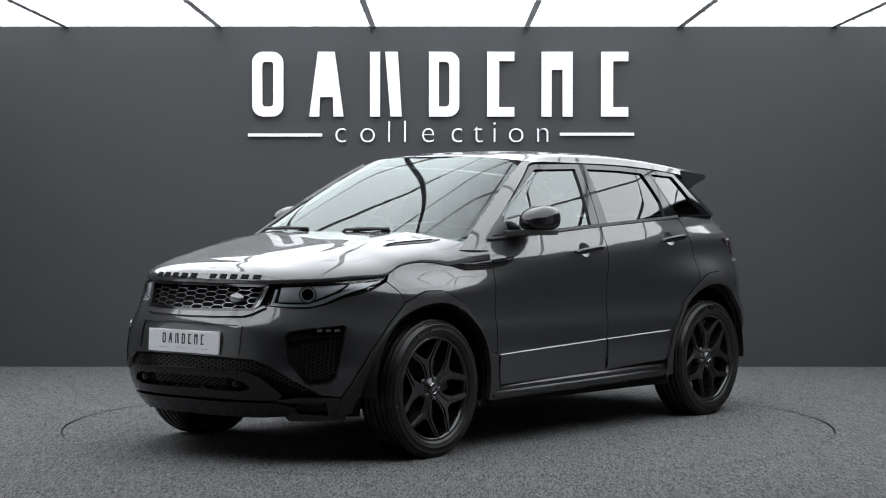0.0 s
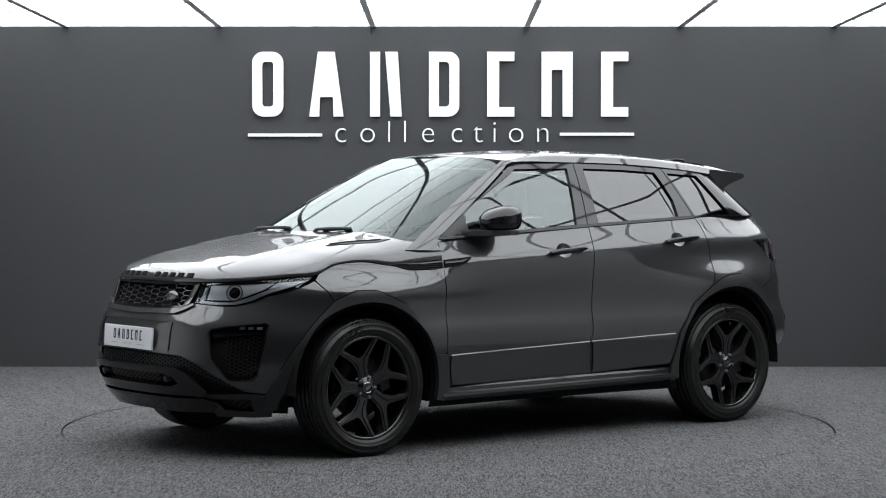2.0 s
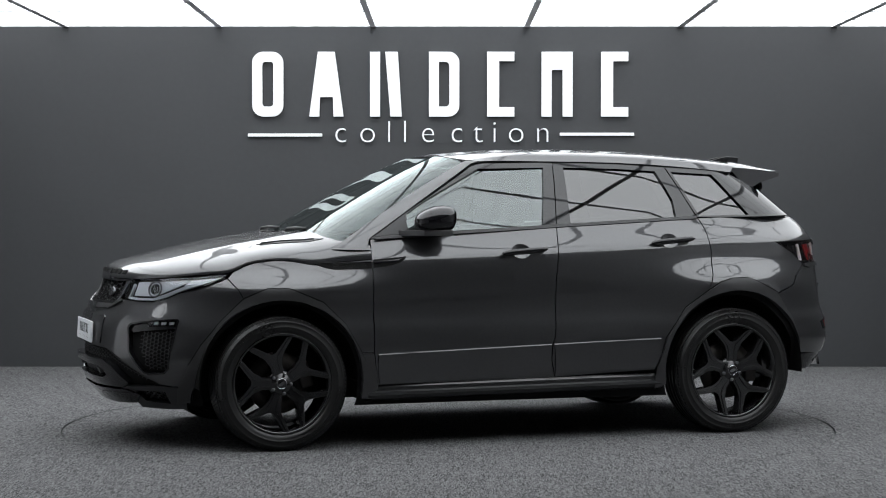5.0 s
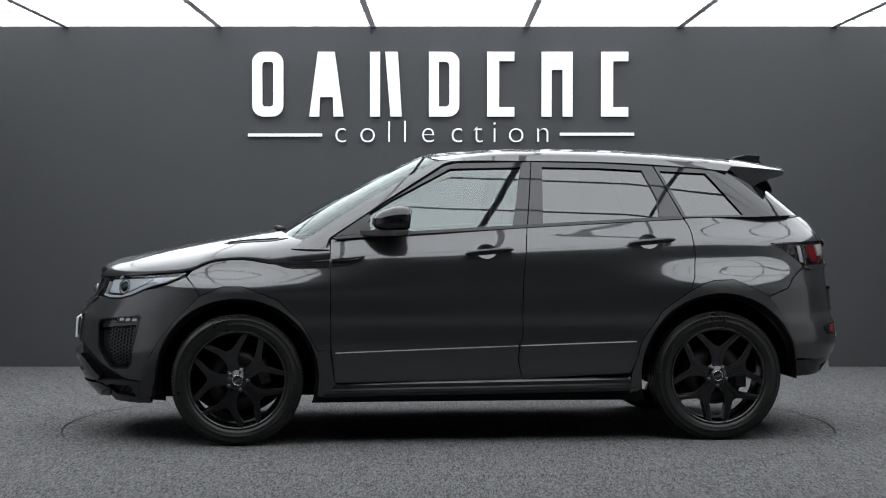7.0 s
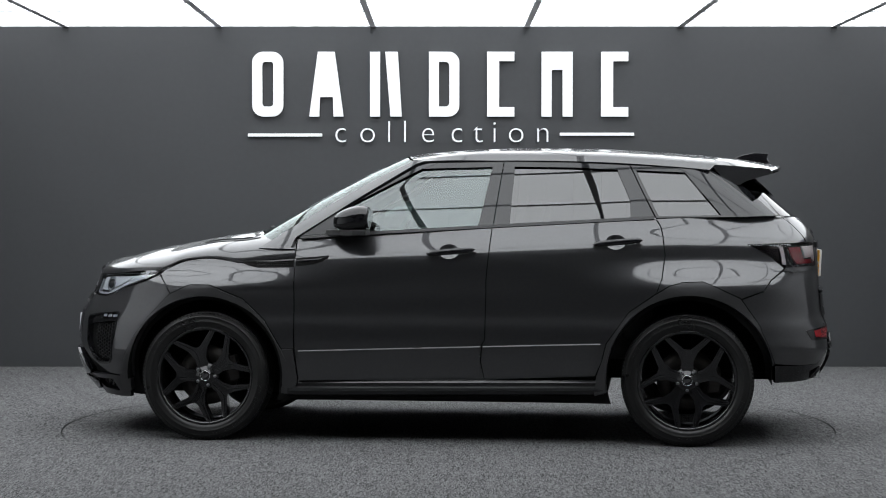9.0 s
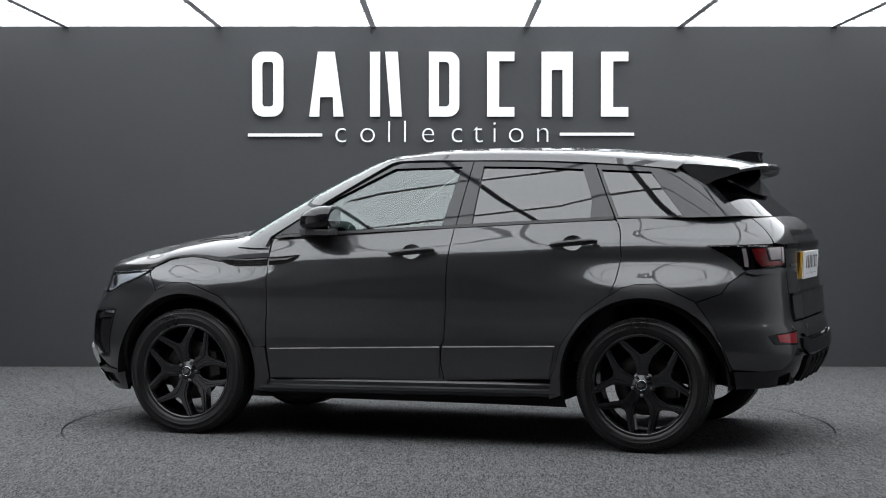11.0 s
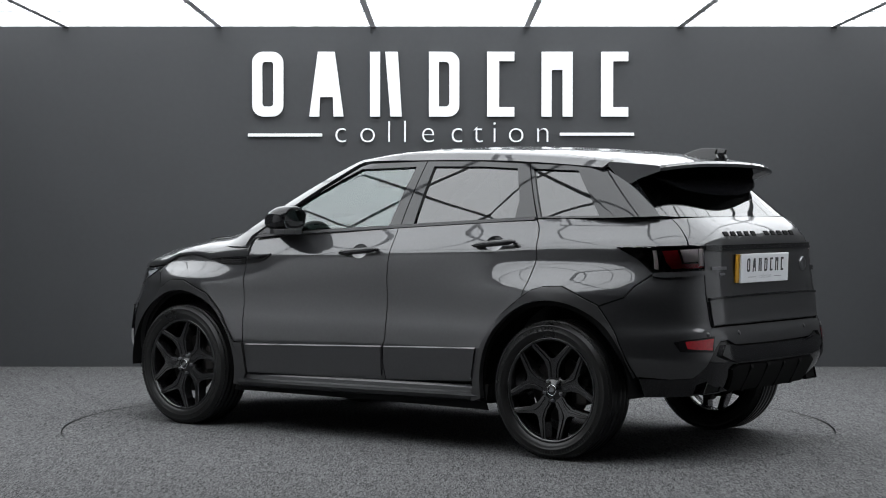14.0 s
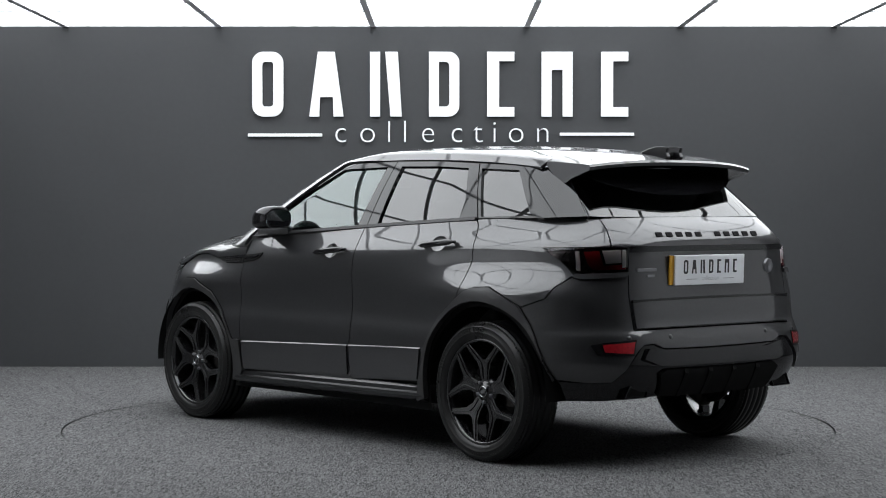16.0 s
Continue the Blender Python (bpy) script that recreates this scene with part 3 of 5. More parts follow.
        q = panel("quarter_pillar", cabin, [side(cabin, [(1.02, 1.527), (1.25, 1.514), (1.475, 1.492)]) + [(2.50, 1.46), (2.455, 1.25)] + side(cabin, [(1.162, 1.238)]), loop(cabin, [(1.05, 1.500), (1.32, 1.487), (1.515, 1.252), (1.175, 1.246)])], TRIMGLASS, car, "dark gloss rear pillar", mirror=m)
        panel("quarter_window", cabin, [loop(cabin, [(1.05, 1.500), (1.32, 1.487), (1.515, 1.252), (1.175, 1.246)])], PRIVACY, q, "black privacy glass quarter window", off=-0.012, depth=0, mirror=m)
        panel("roof_pillar", cabin, [[(0.72, 1.06), (0.715, 1.12), (0.69, 1.30), (0.665, 1.46), (0.66, 1.548)] + side(cabin, [(-0.125, 1.546), (-0.175, 1.531), (-0.505, 1.328), (-0.826, 1.122), (-0.828, 1.06)])], PAINT, car, "grey windscreen pillar", mirror=m, off=0.012)
        # belt moulding
        panel("belt_moulding", cabin, [loop(cabin, [(-0.80, belt(-0.8) - 0.004), (-0.4, belt(-0.4) - 0.004), (0.3, belt(0.3) - 0.004), (1.15, belt(1.15) - 0.004), (1.15, belt(1.15) + 0.012), (0.3, belt(0.3) + 0.012), (-0.4, belt(-0.4) + 0.012), (-0.76, belt(-0.8) + 0.012)])], CLAD, car, "gloss black belt moulding", off=0.012, depth=0.014, mirror=m)
    # rear quarter, bumper, tailgate
    pair("rear_quarter", body, [side(body, [(1.164, belt(1.164)), (1.196, 1.16), (1.213, 1.035), (1.196, 0.91), (1.174, 0.85)] + ARCH_R[3:9] + [(1.74, 0.845), (1.775, 0.90)]) + [(2.45, 0.962), (2.375, 1.03), (2.281, 1.094), (2.63, 1.104), (2.605, 1.165), (2.585, 1.235)] + side(body, [(1.5, belt(1.5))])], PAINT, car, "grey metallic rear quarter panel")
    panel("rear_bumper", body, [[(3.0, 0.69), (2.85, 0.69), (2.767, 0.686), (2.755, 0.83), (2.739, 0.972), (2.6, 0.964), (2.458, 0.956)] + side(body, [(1.782, 0.898), (1.745, 0.84), (1.618, 0.793)] + ARCH_R[9:]) + [(2.5, 0.435), (2.62, 0.44), (2.70, 0.50), (2.78, 0.595), (2.81, 0.622), (2.86, 0.625), (2.90, 0.60), (3.0, 0.595)]], PAINT, car, "grey metallic rear bumper", both=True)
    panel("tailgate", body, [[(3.0, 0.698), (2.85, 0.698), (2.773, 0.696), (2.76, 0.83), (2.738, 1.05), (2.735, 1.098), (2.64, 1.106), (2.612, 1.165), (2.592, 1.236), (2.7, 1.240), (3.0, 1.246)]], PAINT, car, "grey metallic tailgate", both=True)
    panel("diffuser", body, [[(3.0, 0.588), (2.90, 0.593), (2.86, 0.618), (2.81, 0.615), (2.70, 0.49), (2.62, 0.43), (2.5, 0.428)] + side(body, [(1.805, 0.43), (1.81, 0.335)]) + [(2.6, 0.335), (2.8, 0.345), (3.0, 0.355)]], PIANO, car, "gloss black rear diffuser", off=-0.01, both=True)
    # screens
    panel("windscreen", cabin, [[(0.0, 1.10), (0.725, 1.08), (0.655, 1.554), (0.5, 1.572), (0.25, 1.592), (0.0, 1.602)]], GLASS, car, "raked clear windscreen", off=-0.012, depth=0, both=True)
    panel("rear_screen", cabin, [[(3.0, 1.25), (2.6, 1.25), (2.462, 1.254), (2.51, 1.45), (2.56, 1.50), (3.0, 1.52)]], PRIVACY, car, "black privacy glass rear screen", off=-0.004, depth=0, both=True)
    panel("roof", roof, [[(-0.275, 0.0), (-0.265, 0.3), (-0.23, 0.6), (-0.17, 0.85), (-0.13, 1.0), (1.455, 1.0), (1.49, 0.8), (1.53, 0.5), (1.545, 0.0)]], PAINT, car, "grey metallic roof", both=True)


def honey(parent, loop, off, w, h, material, mirror, name, t=0.0022):
    """A wire mesh of flat hexagons over an outline on the nose."""
    if mirror is None:
        honey(parent, loop, off, w, h, material, False, name, t)
        honey(parent, loop, off, w, h, material, True, name, t)
        return
    us, vs = [p[0] for p in loop], [p[1] for p in loop]

    def inside(u, v):
        c = False
        for (a, b), (x, y) in zip(loop, loop[1:] + loop[:1]):
            if (b > v) != (y > v) and u < (x - a) * (v - b) / (y - b) + a:
                c = not c
        return c

    tab = np.linspace(0, 1, 600)
    pts = body(tab, np.full(600, 0.55))
    ln = np.concatenate([[0], np.cumsum(np.linalg.norm(np.diff(pts, axis=0), axis=1))])
    l0, l1 = np.interp(min(us), tab, ln), np.interp(max(us), tab, ln)
    segs = []
    rows = int((max(vs) - min(vs)) / h) + 2
    cols = int((l1 - l0) / w) + 2
    for r in range(rows):
        z = min(vs) + r * h
        for c in range(cols):
            x = l0 + (c + 0.5 * (r % 2)) * w
            segs += [((x - 0.17 * w, z), (x + 0.17 * w, z)), ((x + 0.17 * w, z), (x + 0.33 * w, z + h)), ((x + 0.17 * w, z), (x + 0.33 * w, z - h))]
    P, F = [], []
    for (a, b), (c, d) in segs:
        m = ((a + c) / 2, (b + d) / 2)
        if not inside(float(np.interp(m[0], ln, tab)), m[1]) or m[0] < -1e-6:
            continue
        e = math.hypot(c - a, d - b)
        nx, nz = -(d - b) / e * t, (c - a) / e * t
        q = np.array([(a + nx, b + nz), (a - nx, b - nz), (c - nx, d - nz), (c + nx, d + nz)])
        s = np.interp(q[:, 0], ln, tab)
        p = body(s, q[:, 1])
        n = surf_normals(body, np.stack([s, q[:, 1]], 1), False)
        k = len(P)
        sg = np.array([1, -1 if mirror else 1, 1])
        P += ((p + n * off) * sg).tolist() + ((p + n * (off - 0.008)) * sg).tolist()
        F += [[k, k + 1, k + 2, k + 3], [k, k + 4, k + 5, k + 1], [k + 2, k + 6, k + 7, k + 3], [k + 1, k + 5, k + 6, k + 2], [k + 3, k + 7, k + 4, k]]
    me = bpy.data.meshes.new(name)
    me.from_pydata(P, [], F)
    me.materials.append(material)
    ob = new(name, me)
    ob.parent = parent
    tagged(ob, "", kind="stuff")


def handle(door, hx, hz, sg):
    w = float(body_w(hx, hz))
    bm = bmesh.new()
    n, rings = 24, []
    for i in range(n + 1):
        t = i / n * 2 - 1
        k = (1 - abs(t) ** 5) ** 0.5 * 0.8 + 0.2 * (1 - abs(t) ** 8)
        x = hx + 0.135 * t
        z = hz + 0.012 * t
        y = -w - 0.030 - 0.008 * (1 - t * t)
        rings.append([bm.verts.new((x, sg * (y + 0.010 * math.cos(a)), z + 0.017 * max(k, 0.05) * math.sin(a))) for a in (2 * math.pi * j / 10 for j in range(10))])
    for a, b in zip(rings, rings[1:]):
        for j in range(10):
            bm.faces.new((a[j], a[(j + 1) % 10], b[(j + 1) % 10], b[j]))
    bm.faces.new(rings[0])
    bm.faces.new(rings[-1])
    box(bm, hx - 0.12, sg * (-w - 0.03), hz - 0.017, hx - 0.10, sg * (-w + 0.005), hz - 0.003)
    box(bm, hx + 0.10, sg * (-w - 0.03), hz + 0.003, hx + 0.12, sg * (-w + 0.005), hz + 0.017)
    bmesh.ops.recalc_face_normals(bm, faces=bm.faces)
    part("door_handle", bm, PIANO, door, "gloss black pull handle")
    # the dished grip behind it
    ring = grip(hx, hz)
    bm = bmesh.new()
    rings = []
    for k in (1.0, 0.85, 0.65, 0.4, 0.15):
        pts = [(hx - 0.012 + (x - hx + 0.012) * k, hz + (z - hz) * k) for x, z in ring]
        rings.append([bm.verts.new((x, -sg * (float(body_w(x, z)) - 0.015 * (1 - k * k)), z)) for x, z in pts])
    for a, b in zip(rings, rings[1:]):
        for j in range(len(a)):
            bm.faces.new((a[j], a[(j + 1) % len(a)], b[(j + 1) % len(a)], b[j]))
    bm.faces.new(rings[-1])
    bmesh.ops.recalc_face_normals(bm, faces=bm.faces)
    if (sum((f.normal.y for f in bm.faces)) < 0) != (sg > 0):
        bmesh.ops.reverse_faces(bm, faces=bm.faces)
    part("handle_dish", bm, PAINT, door, "dished grey grip recess")


def grip(hx, hz):
    return [(hx - 0.012 + 0.056 * math.cos(a), hz + 0.040 * math.sin(a)) for a in (2 * math.pi * j / 32 for j in range(32))]


def lower_strip(door, x0, x1, m):
    """The sharp ledge low on the door and the moulding under it."""
    zs = lambda x: 0.505 + 0.031 * (x + 0.8)
    xs = [x0 + (x1 - x0) * i / 14 for i in range(15)]
    sg = -1 if m else 1
    bm = bmesh.new()
    hi = [bm.verts.new((x, -sg * (float(body_w(x, zs(x))) + 0.001), zs(x))) for x in xs]
    lo = [bm.verts.new((x, -sg * (float(body_w(x, zs(x) - 0.006)) + 0.009), zs(x) - 0.006)) for x in xs]
    for i in range(14):
        bm.faces.new((hi[i], lo[i], lo[i + 1], hi[i + 1]) if not m else (hi[i + 1], lo[i + 1], lo[i], hi[i]))
    part("crease", bm, PAINT, door, "sharp crease along the door")
    zb = lambda x: 0.342 + 0.026 * max(0, x + 0.8) * 1
    panel("lower_moulding", body, [side(body, [(x, zs(x) - 0.006) for x in xs] + [(x1 - 0.004 if x1 < 0.5 else 0.828, zb(x1) + 0.004), (x0 + 0.01, zb(x0))])], PAINT, door, "grey lower door moulding", off=0.009, depth=0.008, mirror=m)


def build_cladding():
    for m in (False, True):
        inner_f = arc(-WX, HUB + 0.004, 0.442, -12, 181, 30)
        panel("arch_trim", body, [side(body, [(-1.785, 0.262), (-1.85, 0.25), (-1.852, 0.345)] + ARCH_F + [(-0.895, 0.51), (-0.83, 0.51), (-0.805, 0.335), (-0.84, 0.262)] + inner_f)], CLAD, car, "satin black front wheel arch trim", off=0.012, depth=0.03, mirror=m)
        inner_r = arc(WX + 0.01, HUB + 0.014, 0.449, 9, 190, 30)
        panel("arch_trim", body, [side(body, [(0.84, 0.375)] + ARCH_R + inner_r + [(0.83, 0.27)])], CLAD, car, "satin black rear wheel arch trim", off=0.012, depth=0.03, mirror=m)
        for cx, line in ((-WX, ARCH_F), (WX, ARCH_R)):
            far = [(cx + (x - cx) * 1.016, HUB + (z - HUB) * 1.016) for x, z in line]
            panel("arch_gap", body, [side(body, far) + side(body, line)[::-1]], DARK, car, "thin black gap round the arch trim", off=0.003, depth=0, mirror=m)
        for cx, r in ((-WX, 0.444), (WX, 0.454)):
            bm = bmesh.new()
            sg = -1 if not m else 1
            a = [(cx + r * math.cos(t), HUB + 0.01 + r * math.sin(t)) for t in (radians(-4 + 188 * i / 30) for i in range(31))]
            hi = [bm.verts.new((x, sg * 0.90, z)) for x, z in a]
            lo = [bm.verts.new((x, sg * 0.52, z)) for x, z in a]
            for i in range(30):
                bm.faces.new((hi[i], hi[i + 1], lo[i + 1], lo[i]))
            bm.faces.new(lo)
            part("wheel_well", bm, DARK, car)
        # sill
        bm = bmesh.new()
        sec = [(0.86, 0.250), (0.898, 0.252), (0.922, 0.264), (0.936, 0.282), (0.932, 0.296), (0.914, 0.304), (0.910, 0.324), (0.90, 0.338), (0.84, 0.338)]
        ra = [bm.verts.new((-0.86, sg * y, z)) for y, z in sec]
        rb = [bm.verts.new((0.88, sg * y, z + 0.018)) for y, z in sec]
        for i in range(len(sec) - 1):
            bm.faces.new((ra[i], ra[i + 1], rb[i + 1], rb[i]))
        bm.faces.new(ra)
        bm.faces.new(rb)
        bmesh.ops.recalc_face_normals(bm, faces=bm.faces)
        part("side_sill", bm, SATIN_PAINT, car, "satin black side sill", smooth=False)
    bm = bmesh.new()
    box(bm, -2.0, -0.54, 0.235, -0.78, 0.54, 0.86, 0.03)
    part("engine_bay", bm, DARK, car, "black engine bay underside", smooth=False)
    bm = bmesh.new()
    box(bm, -0.9, -0.84, 0.252, 0.9, 0.84, 0.36, 0.03)
    part("floor_pan", bm, DARK, car, "black floor pan", smooth=False)
    bm = bmesh.new()
    box(bm, 0.8, -0.54, 0.37, 1.86, 0.54, 0.90, 0.03)
    part("boot_floor", bm, DARK, car, "black boot underside", smooth=False)


def build_wheel():
    w = new("wheel")
    bm = bmesh.new()
    R, wd = WR, 0.118
    prof = [(0.262, -0.085), (0.270, -0.101), (0.278, -0.110), (0.290, -0.1150), (0.300, -0.1165), (0.302, -0.1185), (0.306, -0.1185), (0.308, -0.1170), (0.322, -0.116), (0.328, -0.1150), (0.330, -0.1165), (0.334, -0.1155), (0.337, -0.110), (0.346, -0.102), (0.352, -0.094), (0.3565, -0.083)]
    tread = []
    for i, y in enumerate(np.linspace(-0.078, 0.078, 5)):
        tread += [(R, y - 0.012), (R, y + 0.012), (R - 0.007, y + 0.015), (R - 0.007, y + 0.022)]
    prof = prof + tread[:-2] + [(r, -y) for r, y in prof[::-1]]
    lathe(bm, prof, 96)
    bmesh.ops.recalc_face_normals(bm, faces=bm.faces)
    tyre = part("tyre", bm, RUBBER, w, "black road tyre with worn sidewall")
    bm = bmesh.new()
    for i in range(100):
        a = 2 * math.pi * i / 100
        m = Matrix.Rotation(a, 4, "Y")
        box(bm, 0.342, -0.1005, -0.004, 0.3535, -0.082, 0.006, 0, m)
        box(bm, 0.342, 0.082, -0.004, 0.3535, 0.1005, 0.006, 0, m)
    tagged(part("tread", bm, RUBBER, tyre, smooth=False), kind="stuff")
    bm = bmesh.new()
    for k in (0, 1):
        for i in range(26):
            a = radians(20 + k * 180 + i * 3.1)
            if i % 7 == 5:
                continue
            box(bm, 0.306 + 0.006 * (i % 2), -0.1190, -0.0045, 0.328 - 0.003 * (i % 3), -0.1165, 0.0045, 0, Matrix.Rotation(a, 4, "Y"))
    tagged(part("sidewall_relief", bm, RUBBER, tyre, smooth=False), kind="stuff")
    bm = bmesh.new()
    lathe(bm, [(0.268, -0.094), (0.274, -0.100), (0.274, -0.103), (0.262, -0.104), (0.255, -0.098), (0.250, -0.075), (0.243, -0.02), (0.243, 0.09), (0.262, 0.10)], 96)
    bmesh.ops.recalc_face_normals(bm, faces=bm.faces)
    rim = part("rim", bm, RIMMAT, w, "satin black split-spoke alloy rim")
    for k in range(5):
        bm = bmesh.new()
        spoke(bm, Matrix.Rotation(radians(72 * k + 90 + 36), 4, "Y"))
        part("spoke", bm, RIMMAT, rim, smooth=False)
    bm = bmesh.new()
    lathe(bm, [(0.0005, -0.090), (0.028, -0.090), (0.031, -0.086), (0.038, -0.080), (0.062, -0.072), (0.075, -0.064), (0.078, -0.02), (0.0005, -0.02)], 40)
    bmesh.ops.recalc_face_normals(bm, faces=bm.faces)
    hub = part("hub", bm, RIMMAT, rim)
    bm = bmesh.new()
    lathe(bm, [(0.0255, -0.0905), (0.0255, -0.0925), (0.0285, -0.0925), (0.0285, -0.0895)], 40)
    bmesh.ops.recalc_face_normals(bm, faces=bm.faces)
    part("hub_ring", bm, CHROME, w, "thin chrome ring")
    bm = bmesh.new()
    r = bmesh.ops.create_circle(bm, cap_ends=True, radius=1, segments=24)
    bmesh.ops.transform(bm, matrix=Matrix.Translation((0, -0.0915, 0)) @ Matrix.Rotation(radians(-18), 4, "Y") @ Matrix.Rotation(math.pi / 2, 4, "X") @ Matrix.Diagonal((0.018, 0.009, 1, 1)), verts=bm.verts)
    part("hub_badge", bm, NUT, w, "small oval grey badge")
    for k in range(5):
        bm = bmesh.new()
        m = Matrix.Rotation(radians(72 * k + 90), 4, "Y") @ Matrix.Translation((0.053, 0, 0))
        lathe(bm, [(0.0005, -0.089), (0.006, -0.089), (0.0085, -0.086), (0.009, -0.062)], 12)
        bmesh.ops.transform(bm, matrix=m, verts=bm.verts)
        bmesh.ops.recalc_face_normals(bm, faces=bm.faces)
        part("wheel_nut", bm, NUT, w, "steel wheel nut")
    bm = bmesh.new()
    lathe(bm, [(0.06, -0.012), (0.165, -0.012), (0.165, 0.012), (0.06, 0.012)], 48, True)
    lathe(bm, [(0.0005, -0.03), (0.075, -0.03), (0.08, -0.01)], 32)
    bmesh.ops.recalc_face_normals(bm, faces=bm.faces)
    part("brake_disc", bm, STEEL, w, "grey steel brake disc")
    bm = bmesh.new()
    box(bm, 0.11, -0.035, -0.07, 0.18, 0.05, 0.07, 0.012)
    part("brake_caliper", bm, STEEL, w, "grey brake caliper")
    return w


def spoke(bm, m):
    """One forked spoke: a stem at the hub that splits into two arms."""
    def f(a, b, h):
        r = math.hypot(a, b)
        return m @ Vector((a, -(0.074 + 0.024 * min(1, max(0, (r - 0.05) / 0.2)) ** 1.3) + h, b))
    half = [(0.045, 0.028), (0.072, 0.032), (0.105, 0.033), (0.132, 0.038), (0.150, 0.052), (0.2255, 0.129), (0.2400, 0.0985), (0.168, 0.017), (0.158, 0.005), (0.156, 0.0)]
    prism(bm, half[::-1] + [(a, -b) for a, b in half[:-1]], 0.060, 0.0, f, 0.007)
    # the sharp rib along each arm
    for sg in (1, -1):
        prism(bm, [(0.064, sg * 0.021), (0.108, sg * 0.023), (0.140, sg * 0.030), (0.158, sg * 0.046), (0.231, sg * 0.117), (0.234, sg * 0.110), (0.164, sg * 0.036), (0.146, sg * 0.018), (0.110, sg * 0.012), (0.064, sg * 0.012)], 0.002, -0.006, f, 0.0025)
    bmesh.ops.recalc_face_normals(bm, faces=bm.faces)


def build_wheels():
    w = build_wheel()
    w.parent = car
    w.matrix_basis = pose(-WX, -0.812, HUB, 0, -16, 0)
    tagged(w, "satin black alloy wheel with road tyre")
    for x, sg, a in ((WX, 1, 0.5), (-WX, -1, 5), (WX, -1, 60)):
        copy_thing(w, pose(x, -0.820 * sg, HUB, 0, a, 0) if sg > 0 else pose(x, 0.812, HUB, 0, 0, 180) @ pose(0, 0, 0, 0, a, 0))


build_body()
build_cladding()
build_wheels()


# ---------------------------------------------------------------- car details
def on_body(y, z, tail=False, fn=None):
    """A place and outward normal on the nose or tail at that y and z."""
    fn = fn or body
    s = seek(fn, 1, -abs(y), z, 2.0, 3.0) if tail else seek(fn, 1, -abs(y), z, 0.0, 1.0)
    uv = np.array([[s, z]])
    p, n = fn(uv[:, 0], uv[:, 1])[0], surf_normals(fn, uv, False)[0]
    sg = np.array([1, -1 if y > 0 else 1, 1])
    return Vector(p * sg), Vector(n * sg)


def facing(p, n):
    """A pose at p whose y axis points along n, z about upwards."""
    y = n.normalized()
    x = y.cross(Vector((0, 0, 1))).normalized()
    z = x.cross(y)
    return Matrix.Translation(p) @ Matrix((x, y, z)).transposed().to_4x4()


def badge_block(name, parent, p, n, w, h, d, material, label="", bev=0.0015):
    bm = bmesh.new()
    box(bm, -w / 2, -0.004, -h / 2, w / 2, d, h / 2, bev, facing(p, n))
    return part(name, bm, material, parent, label, smooth=False)


